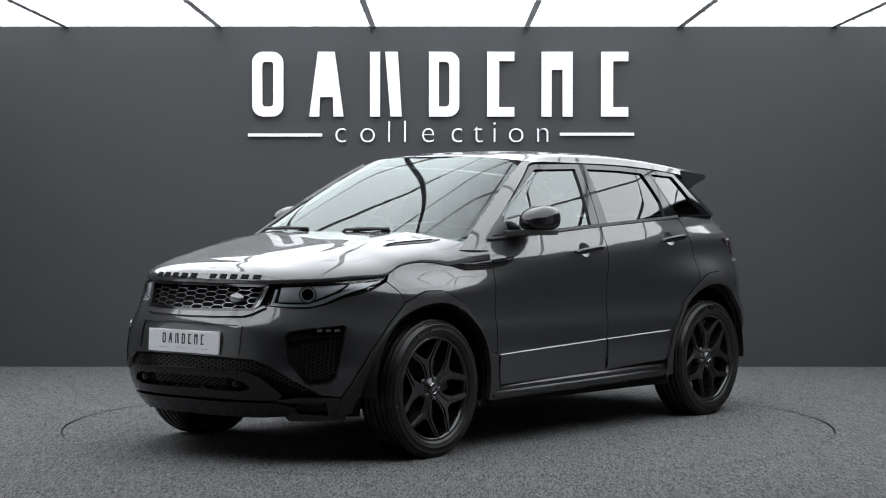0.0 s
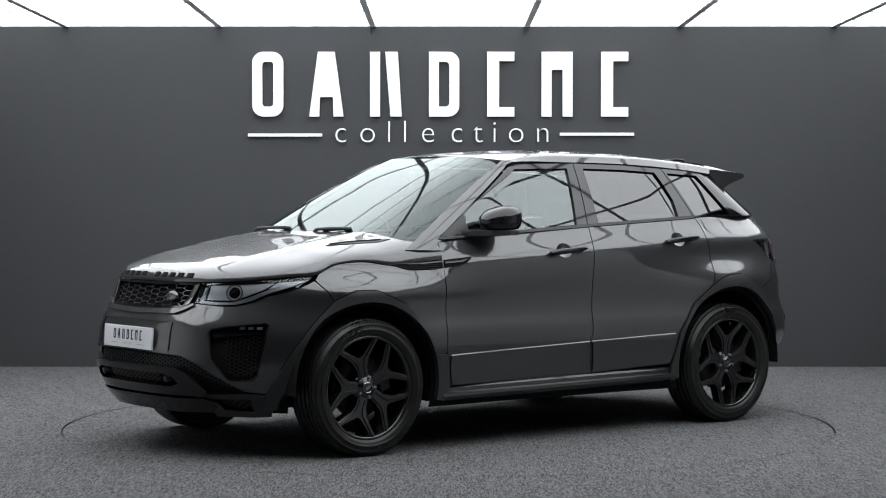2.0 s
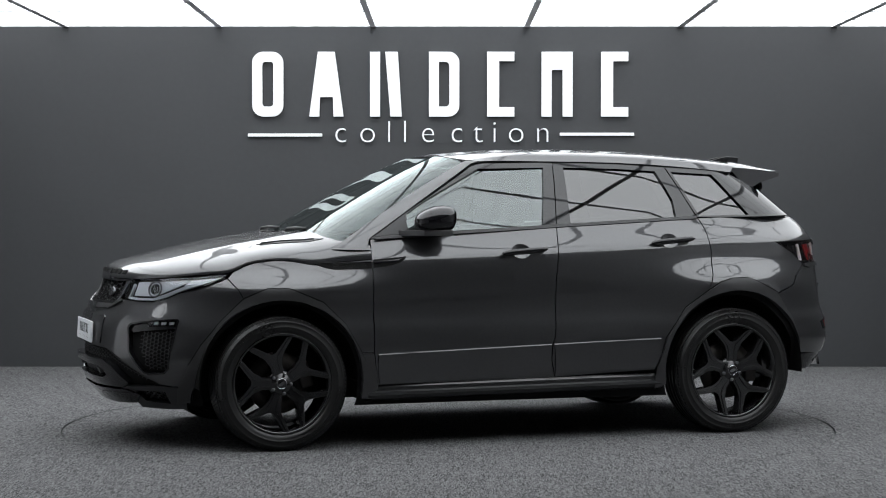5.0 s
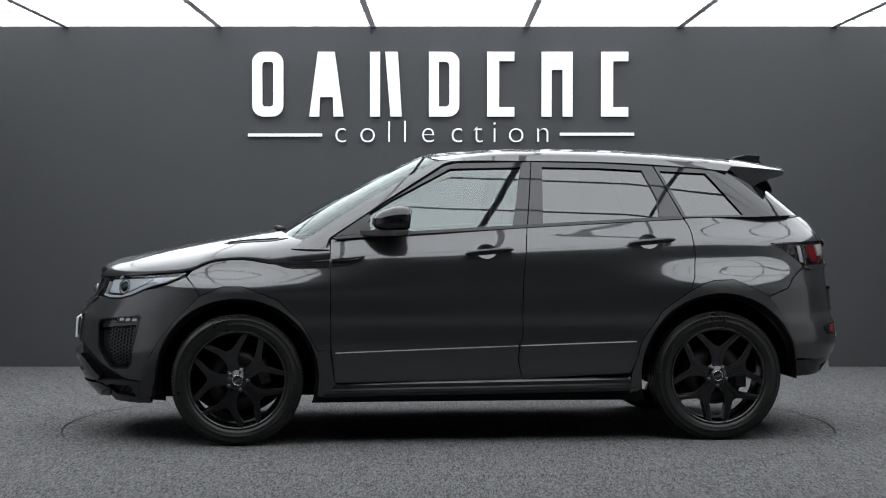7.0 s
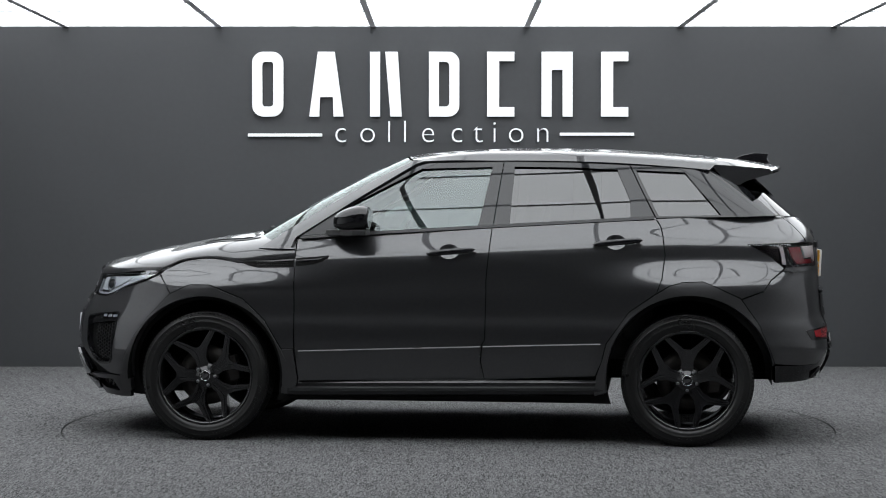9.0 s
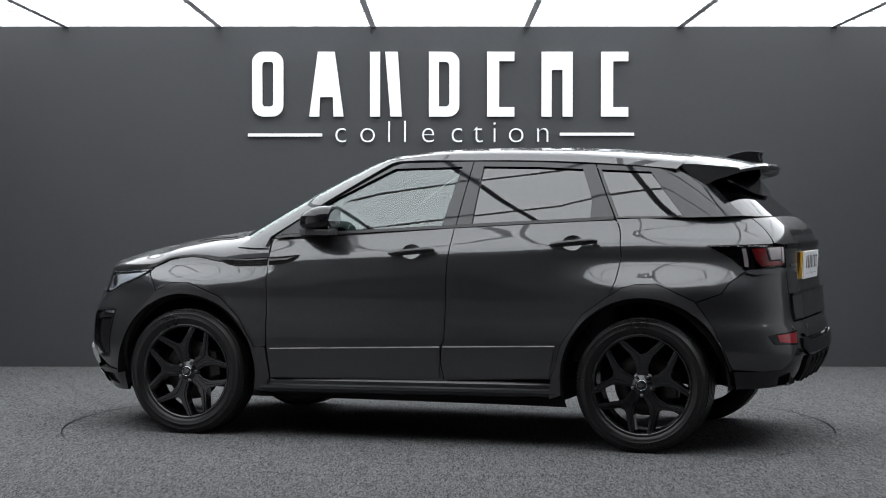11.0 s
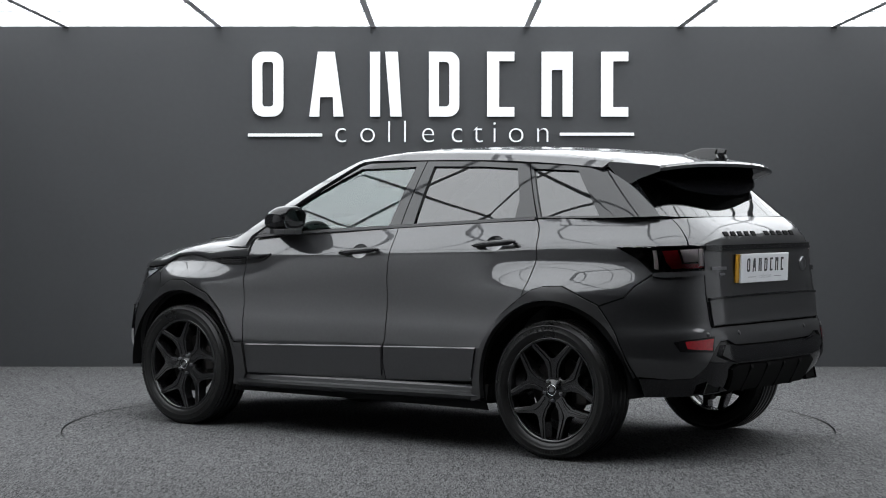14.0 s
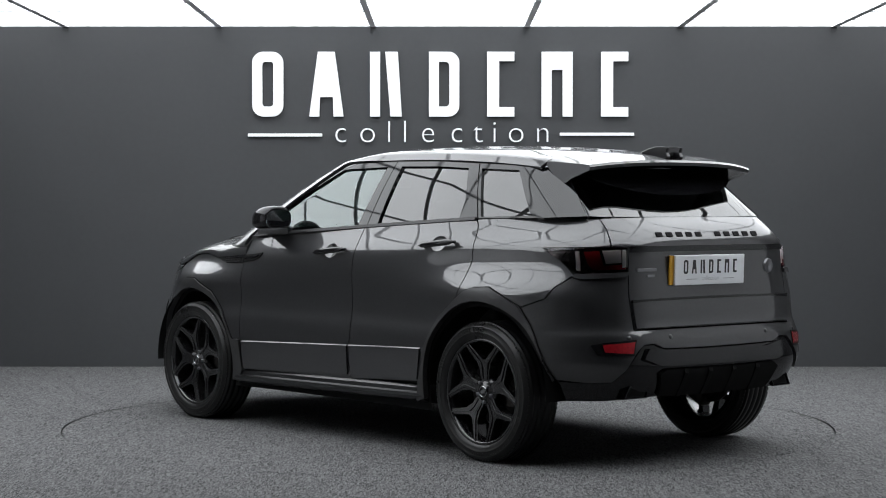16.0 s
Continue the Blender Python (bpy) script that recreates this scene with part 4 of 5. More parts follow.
def build_front():
    # grille
    grille = panel("grille", body, [[(0.0, 0.898), (0.19, 0.898), (0.178, 0.79), (0.0, 0.782)]], DARK, car, "black honeycomb grille with silver wire", off=-0.045, depth=0, both=True)
    panel("grille_frame", body, [[(0.0, 0.905), (0.212, 0.905), (0.208, 0.88), (0.186, 0.775), (0.0, 0.766), (0.0, 0.779), (0.172, 0.788), (0.192, 0.893), (0.0, 0.893)]], PIANO, grille, "gloss black grille frame", off=0.0, depth=0.04, both=True)
    honey(grille, [(0.0, 0.892), (0.191, 0.892), (0.171, 0.789), (0.0, 0.780)], -0.014, 0.150, 0.0125, MESHSIL, None, "grille_wire", 0.0019)
    for m in (False, True):
        panel("grille_end", body, [[(0.200, 0.893), (0.214, 0.898), (0.200, 0.80), (0.184, 0.786)]], MESHSIL, grille, "bright grille end strip", off=0.002, depth=0.01, mirror=m)
    p, n = on_body(-0.27, 0.835)
    bm = bmesh.new()
    lathe(bm, [(0.0005, 0.016), (0.030, 0.015), (0.036, 0.011), (0.038, 0.0)], 36)
    bmesh.ops.transform(bm, matrix=facing(p, n) @ Matrix.Diagonal((1.2, 0.6, 0.72, 1)), verts=bm.verts)
    bmesh.ops.recalc_face_normals(bm, faces=bm.faces)
    part("grille_badge", bm, MESHSIL, grille, "oval silver badge")
    panel("bumper_crease", body, [[(0.0, 0.762), (0.182, 0.771), (0.222, 0.798), (0.232, 0.789), (0.19, 0.758), (0.16, 0.745), (0.0, 0.738)]], PAINT, car, "bright crease under the grille", off=0.012, depth=0.016, both=True)
    panel("plate_holder", body, [[(0.0, 0.715), (0.155, 0.71), (0.168, 0.70), (0.165, 0.56), (0.0, 0.552), (0.0, 0.563), (0.156, 0.57), (0.150, 0.702), (0.0, 0.706)]], PAINT, car, "raised grey edge round the front plate", off=0.006, depth=0.01, both=True)
    # headlamps
    H = [(0.228, 0.902), (0.222, 0.85), (0.226, 0.803), (0.30, 0.795), (0.40, 0.795), (0.457, 0.816), (0.50, 0.845), (0.56, 0.862), (0.61, 0.886), (0.668, 0.936), (0.55, 0.923), (0.40, 0.912)]
    for m in (False, True):
        h = panel("headlamp", body, [H], PIANO, car, "slim wraparound headlamp with clear lens", off=-0.05, depth=0, mirror=m)
        panel("lens", body, [H], LENS, h, off=0.002, depth=0.012, mirror=m)
        panel("light_guide", body, [[(0.238, 0.885), (0.247, 0.885), (0.243, 0.820), (0.31, 0.813), (0.385, 0.813), (0.435, 0.836), (0.50, 0.874), (0.56, 0.898), (0.64, 0.927), (0.655, 0.932), (0.565, 0.886), (0.507, 0.858), (0.45, 0.820), (0.40, 0.802), (0.30, 0.802), (0.235, 0.810)]], DRL, h, "white light guide", off=-0.014, depth=0.015, mirror=m)
        # flat bowls without facets; their white colour stands in for reflected light
        panel("reflector", body, [[(0.258, 0.898), (0.42, 0.908), (0.52, 0.915), (0.475, 0.874), (0.42, 0.843), (0.38, 0.824), (0.258, 0.828)]], LAMPW, h, "reflector bowl, painted white for its silver gleam", off=-0.024, depth=0.01, mirror=m)
        panel("indicator", body, [[(0.53, 0.914), (0.645, 0.929), (0.58, 0.905), (0.50, 0.882)]], LAMPW, h, "indicator bowl, painted white for its silver gleam", off=-0.018, depth=0.01, mirror=m)
        p, n = on_body(0.61 if m else -0.61, 0.862)
        bm = bmesh.new()
        lathe(bm, [(0.0005, -0.006), (0.016, -0.010), (0.027, -0.020), (0.033, -0.030), (0.038, -0.030), (0.040, -0.045)], 32)
        bmesh.ops.transform(bm, matrix=facing(p, n), verts=bm.verts)
        bmesh.ops.recalc_face_normals(bm, faces=bm.faces)
        pr = part("projector", bm, PIANO, h, "round dark glass projector")
        bm = bmesh.new()
        lathe(bm, [(0.038, -0.034), (0.038, -0.020), (0.044, -0.018), (0.046, -0.034)], 32)
        bmesh.ops.transform(bm, matrix=facing(p, n), verts=bm.verts)
        bmesh.ops.recalc_face_normals(bm, faces=bm.faces)
        part("projector_ring", bm, NUT, pr, "silver ring")
        # parking sensors
        p, n = on_body(0.78 if m else -0.78, 0.385)
        bm = bmesh.new()
        lathe(bm, [(0.0005, 0.003), (0.010, 0.003), (0.0125, 0.0)], 20)
        bmesh.ops.transform(bm, matrix=facing(p, n), verts=bm.verts)
        part("parking_sensor", bm, SATIN_PAINT, car, "round bumper sensor")
        p, n = on_body(0.34 if m else -0.34, 0.41)
        bm = bmesh.new()
        lathe(bm, [(0.0005, 0.004), (0.016, 0.004), (0.019, -0.03)], 20)
        bmesh.ops.transform(bm, matrix=facing(p, n), verts=bm.verts)
        part("parking_sensor", bm, SATIN_PAINT, car, "round bumper sensor")
    # lettering on the nose as plain bars
    ss, qs = np.meshgrid(np.linspace(0.0, 0.30, 240), np.linspace(0, 1, 240), indexing="ij")
    pts = bonnet(ss, qs).reshape(-1, 3)
    for i in range(11):
        if i == 5:
            continue
        y = -0.36 + 0.072 * i
        k = int(np.argmin((pts[:, 1] + abs(y)) ** 2 + (pts[:, 2] - 0.942) ** 2))
        uv = np.array([[ss.ravel()[k], qs.ravel()[k]]])
        n = surf_normals(bonnet, uv, False)[0]
        sg = np.array([1, -1 if y > 0 else 1, 1])
        badge_block("name_bar", car, Vector(pts[k] * sg), Vector(n * sg), 0.042, 0.026, 0.004, DARK, "small black lettering bar")
    # bonnet vents
    sb = lambda x: seek(body, 0, x, 0.905, 0.0, 1.9)
    for m in (False, True):
        v = panel("bonnet_vent", bonnet, [[(sb(-1.40), 0.47), (sb(-1.28), 0.425), (sb(-1.10), 0.44), (sb(-1.05), 0.475), (sb(-1.12), 0.505), (sb(-1.30), 0.505)]], CLAD, car, "black slatted bonnet vent", off=0.003, depth=0.004, mirror=m)
        panel("vent_lip", bonnet, [[(sb(-1.38), 0.468), (sb(-1.28), 0.447), (sb(-1.11), 0.455), (sb(-1.10), 0.463), (sb(-1.27), 0.457)]], PAINT, v, off=0.009, depth=0.006, mirror=m)
        # wing vent with its tail on the door
        w = panel("wing_vent", body, [side(body, [(-1.14, 0.990), (-1.05, 0.997), (-0.95, 1.000), (-0.831, 1.010), (-0.831, 0.968), (-0.93, 0.963), (-1.03, 0.962), (-1.08, 0.970)])], DARK, car, "black wing vent", off=0.006, depth=0.01, mirror=m)
        honey_side(w, -1.04, -0.86, 0.968, 0.990, m)
        panel("vent_blade", body, [side(body, [(-1.10, 0.992), (-0.95, 0.9975), (-0.831, 1.006), (-0.831, 0.998), (-0.95, 0.990)])], PIANO, w, off=0.012, depth=0.008, mirror=m)
        d = panel("door_vent", body, [side(body, [(-0.817, 1.011), (-0.70, 1.020), (-0.635, 1.027), (-0.64, 1.015), (-0.67, 0.995), (-0.72, 0.980), (-0.817, 0.970)])], DARK, car, "gloss black vent blade on the door", off=0.006, depth=0.01, mirror=m)
        panel("vent_blade", body, [side(body, [(-0.815, 1.000), (-0.72, 1.006), (-0.66, 1.014), (-0.70, 0.998), (-0.815, 0.990)])], PIANO, d, off=0.012, depth=0.008, mirror=m)


def honey_side(parent, x0, x1, z0, z1, m):
    bm = bmesh.new()
    sg = -1 if m else 1
    n = 16
    for i in range(n):
        for j in range(3):
            x = x0 + (x1 - x0) * (i + 0.5 * (j % 2)) / n
            z = z0 + (z1 - z0) * j / 2
            y = -sg * (float(body_w(x, z)) + 0.008)
            box(bm, x - 0.0035, y - 0.002, z - 0.002, x + 0.0035, y + 0.002, z + 0.002)
    tagged(part("vent_dots", bm, CLAD, parent, smooth=False), kind="stuff")


def text_mesh(body_text, size):
    cu = bpy.data.curves.new("text", "FONT")
    cu.body, cu.size, cu.align_x, cu.offset = body_text, size, "CENTER", -0.018 * size
    ob = bpy.data.objects.new("text", cu)
    scene.collection.objects.link(ob)
    dg = bpy.context.evaluated_depsgraph_get()
    me = bpy.data.meshes.new_from_object(ob.evaluated_get(dg))
    bpy.data.objects.remove(ob)
    bm = bmesh.new()
    bm.from_mesh(me)
    return bm


def rounded(x0, z0, x1, z1, r, corners=(1, 1, 1, 1), n=8):
    """A rectangle outline with chosen round corners: right top, left top, left bottom, right bottom."""
    out = []
    for k, (cx, cz, a) in enumerate(((x1 - r, z1 - r, 0), (x0 + r, z1 - r, 90), (x0 + r, z0 + r, 180), (x1 - r, z0 + r, 270))):
        if corners[k]:
            out += [(cx + r * math.cos(radians(a + 90 * i / n)), cz + r * math.sin(radians(a + 90 * i / n))) for i in range(n + 1)]
        else:
            out.append((x1 if k in (0, 3) else x0, z1 if k < 2 else z0))
    return out


def ringed(bm, outer, inner, d0, d1, f):
    """A flat ring between two outlines of equal length, with thickness."""
    n = len(outer)
    A = [[bm.verts.new(f(x, z, d)) for x, z in o] for o in (outer, inner) for d in (d0, d1)]
    for i in range(n):
        j = (i + 1) % n
        bm.faces.new((A[1][i], A[1][j], A[3][j], A[3][i]))
        bm.faces.new((A[0][i], A[2][i], A[2][j], A[0][j]))
        bm.faces.new((A[0][i], A[0][j], A[1][j], A[1][i]))
        bm.faces.new((A[2][i], A[3][i], A[3][j], A[2][j]))


def sign_shapes(f, d):
    """Seven plain tall shapes in a unit of height one; yields one bmesh each."""
    st = 0.155
    spans = [(0.0, 0.48), (0.88, 1.41), (1.82, 2.31), (2.73, 3.20), (3.63, 4.05), (4.47, 4.95), (5.39, 5.81)]
    for k, (a, b) in enumerate(spans):
        bm = bmesh.new()
        g = lambda x, z, h: f(x, z, h)
        if k in (0, 3):
            c = (1, 1, 1, 1) if k == 0 else (1, 0, 0, 1)
            r = 0.17
            out = rounded(a, 0, b, 1, r) if k == 0 else rounded(a, 0, b, 1, r, c)
            inn = rounded(a + st, st, b - st, 1 - st, 0.05) if k == 0 else rounded(a + st, st, b - st, 1 - st, 0.06, c)
            ringed(bm, out, inn, 0, d, g)
        elif k == 1:
            m = (a + b) / 2
            prism(bm, [(a, 0), (a + st, 0), (m - 0.10, 0.30), (m + 0.10, 0.30), (b - st, 0), (b, 0), (m + 0.13, 1), (m - 0.13, 1)], 0, d, g)
        elif k == 5:
            prism(bm, [(a, 0), (a + st, 0), (a + st, 0.72), (b - st, 0.72), (b - st, 0), (b, 0), (b, 1), (a, 1)], 0, d, g)
        elif k == 2:
            prism(bm, [(a, 0), (a + st, 0), (a + st, 1), (a, 1)], 0, d, g)
            prism(bm, [(b - st - 0.02, 0), (b, 0), (b - 0.06, 1), (b - st - 0.10, 1)], 0, d, g)
        else:
            prism(bm, [(a, 0), (b, 0), (b, 0.145), (a + st + 0.03, 0.145), (a + st + 0.03, 0.855), (b, 0.855), (b, 1), (a, 1)], 0, d, g)
        bmesh.ops.recalc_face_normals(bm, faces=bm.faces)
        yield bm


def build_plate(name, m, h, label, yellow=False):
    """A white board at the pose m (its y axis points outwards)."""
    bm = bmesh.new()
    box(bm, -0.26, 0, -h / 2, 0.26, 0.012, h / 2, 0.003, m)
    pl = part(name, bm, PLATE, car, label, smooth=False)
    if yellow:
        bm = bmesh.new()
        box(bm, -0.25, -0.012, -h / 2 + 0.002, 0.285, -0.002, h / 2 - 0.002, 0.002, m)
        part("yellow_plate", bm, PLATEYEL, pl, "yellow plate behind the white board", smooth=False)
    u = h * 0.46
    for bm in sign_shapes(lambda x, z, d: m @ Vector((-(x - 2.9) * u, 0.0122 + d, (z - 0.26) * u)), 0.001):
        part("name_shape", bm, INK, pl, smooth=False)
    for x in (-0.14, 0.14):
        bm = bmesh.new()
        box(bm, x - 0.04, 0.012, -h * 0.315, x + 0.04, 0.0132, -h * 0.295, 0, m)
        part("name_line", bm, GREYINK, pl, smooth=False)
    bm = text_mesh("collection", h * 0.22)
    bmesh.ops.transform(bm, matrix=m @ Matrix.Translation((0, 0.0135, -h * 0.35)) @ Matrix.Rotation(math.pi, 4, "Z") @ Matrix.Rotation(math.pi / 2, 4, "X"), verts=bm.verts)
    part("plate_word", bm, GREYINK, pl, "small grey word", smooth=False)
    return pl


def build_rear():
    L = [(2.285, 1.090), (2.45, 1.094), (2.730, 1.094), (2.735, 0.982), (2.6, 0.974), (2.465, 0.968), (2.38, 1.03)]
    for m in (False, True):
        t = panel("tail_lamp", body, [L], PIANO, car, "smoked red and clear tail lamp", off=-0.03, depth=0, mirror=m)
        panel("lens", body, [L], SMOKE, t, off=0.003, depth=0.03, mirror=m)
        panel("red_band", body, [[(2.49, 1.076), (2.572, 1.080), (2.600, 1.010), (2.727, 1.013), (2.729, 0.990), (2.545, 0.985), (2.51, 1.02)]], REDLENS, t, "red lamp band", off=-0.004, depth=0.01, mirror=m)
        panel("clear_lamp", body, [[(2.590, 1.082), (2.698, 1.085), (2.701, 1.022), (2.612, 1.018)]], LAMPW, t, "clear reversing lamp", off=-0.003, depth=0.01, mirror=m)
        panel("white_strip", body, [[(2.706, 1.086), (2.727, 1.086), (2.73, 1.0), (2.708, 0.998)]], LAMPW, t, "bright edge strip", off=-0.003, depth=0.008, mirror=m)
        panel("side_strip", body, [[(2.44, 1.080), (2.46, 1.081), (2.475, 0.985), (2.452, 0.99)]], LAMPW, t, off=-0.014, depth=0.008, mirror=m)
        panel("lamp_shelf", body, [[(2.46, 0.963), (2.738, 0.976), (2.738, 0.952), (2.5, 0.938), (2.45, 0.948)]], PAINT, car, "bright shelf under the tail lamp", off=0.014, depth=0.018, mirror=m)
        r = panel("rear_reflector", body, [[(2.59, 0.625), (2.762, 0.636), (2.750, 0.578), (2.60, 0.588)]], REDLENS, car, "red bumper reflector", off=0.004, depth=0.01, mirror=m)
        panel("reflector_surround", body, [[(2.53, 0.622), (2.60, 0.634), (2.77, 0.646), (2.755, 0.568), (2.56, 0.575)], [(2.592, 0.623), (2.760, 0.634), (2.748, 0.580), (2.602, 0.590)]], PIANO, car, "black reflector surround", off=0.003, depth=0.01, mirror=m)
        # exhaust
        sg = 1 if m else -1
        bm = bmesh.new()
        prism(bm, [(-0.085, -0.03), (0.06, -0.03), (0.085, 0.03), (-0.05, 0.03)], 0.0, 0.16, lambda a, b, h: (1.900 + h - 0.12 * abs(a) * (1 if a < 0 else 0), sg * (0.545 - a), 0.385 + b), 0.006)
        bmesh.ops.recalc_face_normals(bm, faces=bm.faces)
        ex = part("exhaust_tip", bm, PIANO, car, "dark chrome rectangular exhaust tip", smooth=False)
        bm = bmesh.new()
        prism(bm, [(-0.066, -0.022), (0.05, -0.022), (0.068, 0.022), (-0.04, 0.022)], 0.158, 0.1625, lambda a, b, h: (1.900 + h - 0.12 * abs(a) * (1 if a < 0 else 0), sg * (0.545 - a), 0.385 + b))
        bmesh.ops.recalc_face_normals(bm, faces=bm.faces)
        part("exhaust_bore", bm, DARK, ex, smooth=False)
        bm = bmesh.new()
        o = [(-0.087, -0.032), (0.062, -0.032), (0.087, 0.032), (-0.052, 0.032)]
        ringed(bm, o, [(a * 0.9, b * 0.82) for a, b in o], 0.150, 0.1665, lambda a, b, h: (1.900 + h - 0.12 * abs(a) * (1 if a < 0 else 0), sg * (0.545 - a), 0.385 + b))
        bmesh.ops.recalc_face_normals(bm, faces=bm.faces)
        part("exhaust_rim", bm, PIANO, ex, "thin gloss rim", smooth=False)
        for y in (0.36, 0.62):
            p, n = on_body(sg * y, 0.655, True)
            bm = bmesh.new()
            lathe(bm, [(0.0005, 0.003), (0.010, 0.003), (0.0125, 0.0)], 20)
            bmesh.ops.transform(bm, matrix=facing(p, n), verts=bm.verts)
            part("parking_sensor", bm, SATIN_PAINT, car, "round bumper sensor")
        for y in (0.09, 0.27):
            bm = bmesh.new()
            prism(bm, [(2.0, 0.345), (2.078, 0.350), (2.142, 0.470), (2.136, 0.494), (2.0, 0.49)], -0.014, 0.014, lambda a, b, h: (a, sg * y + h, b), 0.004)
            bmesh.ops.recalc_face_normals(bm, faces=bm.faces)
            part("diffuser_fin", bm, DARK, car, "black diffuser fin", smooth=False)
    panel("diffuser_bar", body, [[(3.0, 0.575), (2.93, 0.578), (2.875, 0.60), (2.83, 0.60), (2.80, 0.55), (2.86, 0.52), (2.90, 0.505), (3.0, 0.500)]], PIANO, car, "gloss black upper diffuser bar", off=0.012, depth=0.03, both=True)
    # darker than the other plastic: the shadow under the tail is put into its colour
    panel("diffuser_skid", body, [[(3.0, 0.492), (2.90, 0.495), (2.872, 0.47), (2.885, 0.36), (3.0, 0.355)]], DARK, car, "black skid panel, darkened to stand for its shadow", off=0.006, depth=0.03, both=True)
    low = panel("tailgate_lower", body, [[(3.0, 0.700), (2.778, 0.698), (2.768, 0.822), (2.82, 0.828), (3.0, 0.832)]], PAINT, car, "lower swage of the tailgate", off=0.014, depth=0.018, both=True)
    panel("swage_ledge", body, [[(3.0, 0.846), (2.766, 0.838), (2.768, 0.824), (2.82, 0.830), (3.0, 0.834)]], PIANO, low, "gloss black ledge under the plate", off=0.019, depth=0.023, both=True)
    st = panel("tailgate_strip", body, [[(3.0, 1.102), (2.742, 1.100), (2.742, 1.072), (3.0, 1.074)]], PIANO, car, "black strip across the tailgate", off=0.012, depth=0.02, both=True)
    panel("strip_edge", body, [[(3.0, 1.108), (2.742, 1.106), (2.742, 1.099), (3.0, 1.101)]], PAINT, st, "thin edge", off=0.015, depth=0.01, both=True)
    # lettering as plain bars, a round badge
    for i in range(11):
        if i == 5:
            continue
        y = -0.36 + 0.072 * i
        p, n = on_body(y if abs(y) > 0.01 else 0.01, 1.158, True)
        badge_block("name_bar", car, p, n, 0.042, 0.026, 0.004, DARK, "small black lettering bar")
    p, n = on_body(-0.475, 0.985, True)
    badge_block("model_bar", car, p, n, 0.125, 0.016, 0.004, NUT, "small silver lettering bar")
    p, n = on_body(-0.45, 0.955, True)
    badge_block("model_bar", car, p, n, 0.05, 0.012, 0.004, NUT, "small silver lettering bar")
    p, n = on_body(0.44, 0.99, True)
    bm = bmesh.new()
    lathe(bm, [(0.0005, 0.008), (0.026, 0.008), (0.032, 0.010), (0.037, 0.006), (0.038, 0.0)], 36)
    bmesh.ops.transform(bm, matrix=facing(p, n), verts=bm.verts)
    bmesh.ops.recalc_face_normals(bm, faces=bm.faces)
    part("round_badge", bm, NUT, car, "round silver badge")
    build_plate("rear_plate", facing(Vector((2.080, -0.045, 0.980)), Vector((1, 0, -0.04))), 0.150, "white showroom plate with dark shapes", True)
    build_plate("front_plate", facing(Vector((-2.232, 0.0, 0.612)), Vector((-1, 0, 0.06))), 0.115, "white showroom plate with dark shapes")


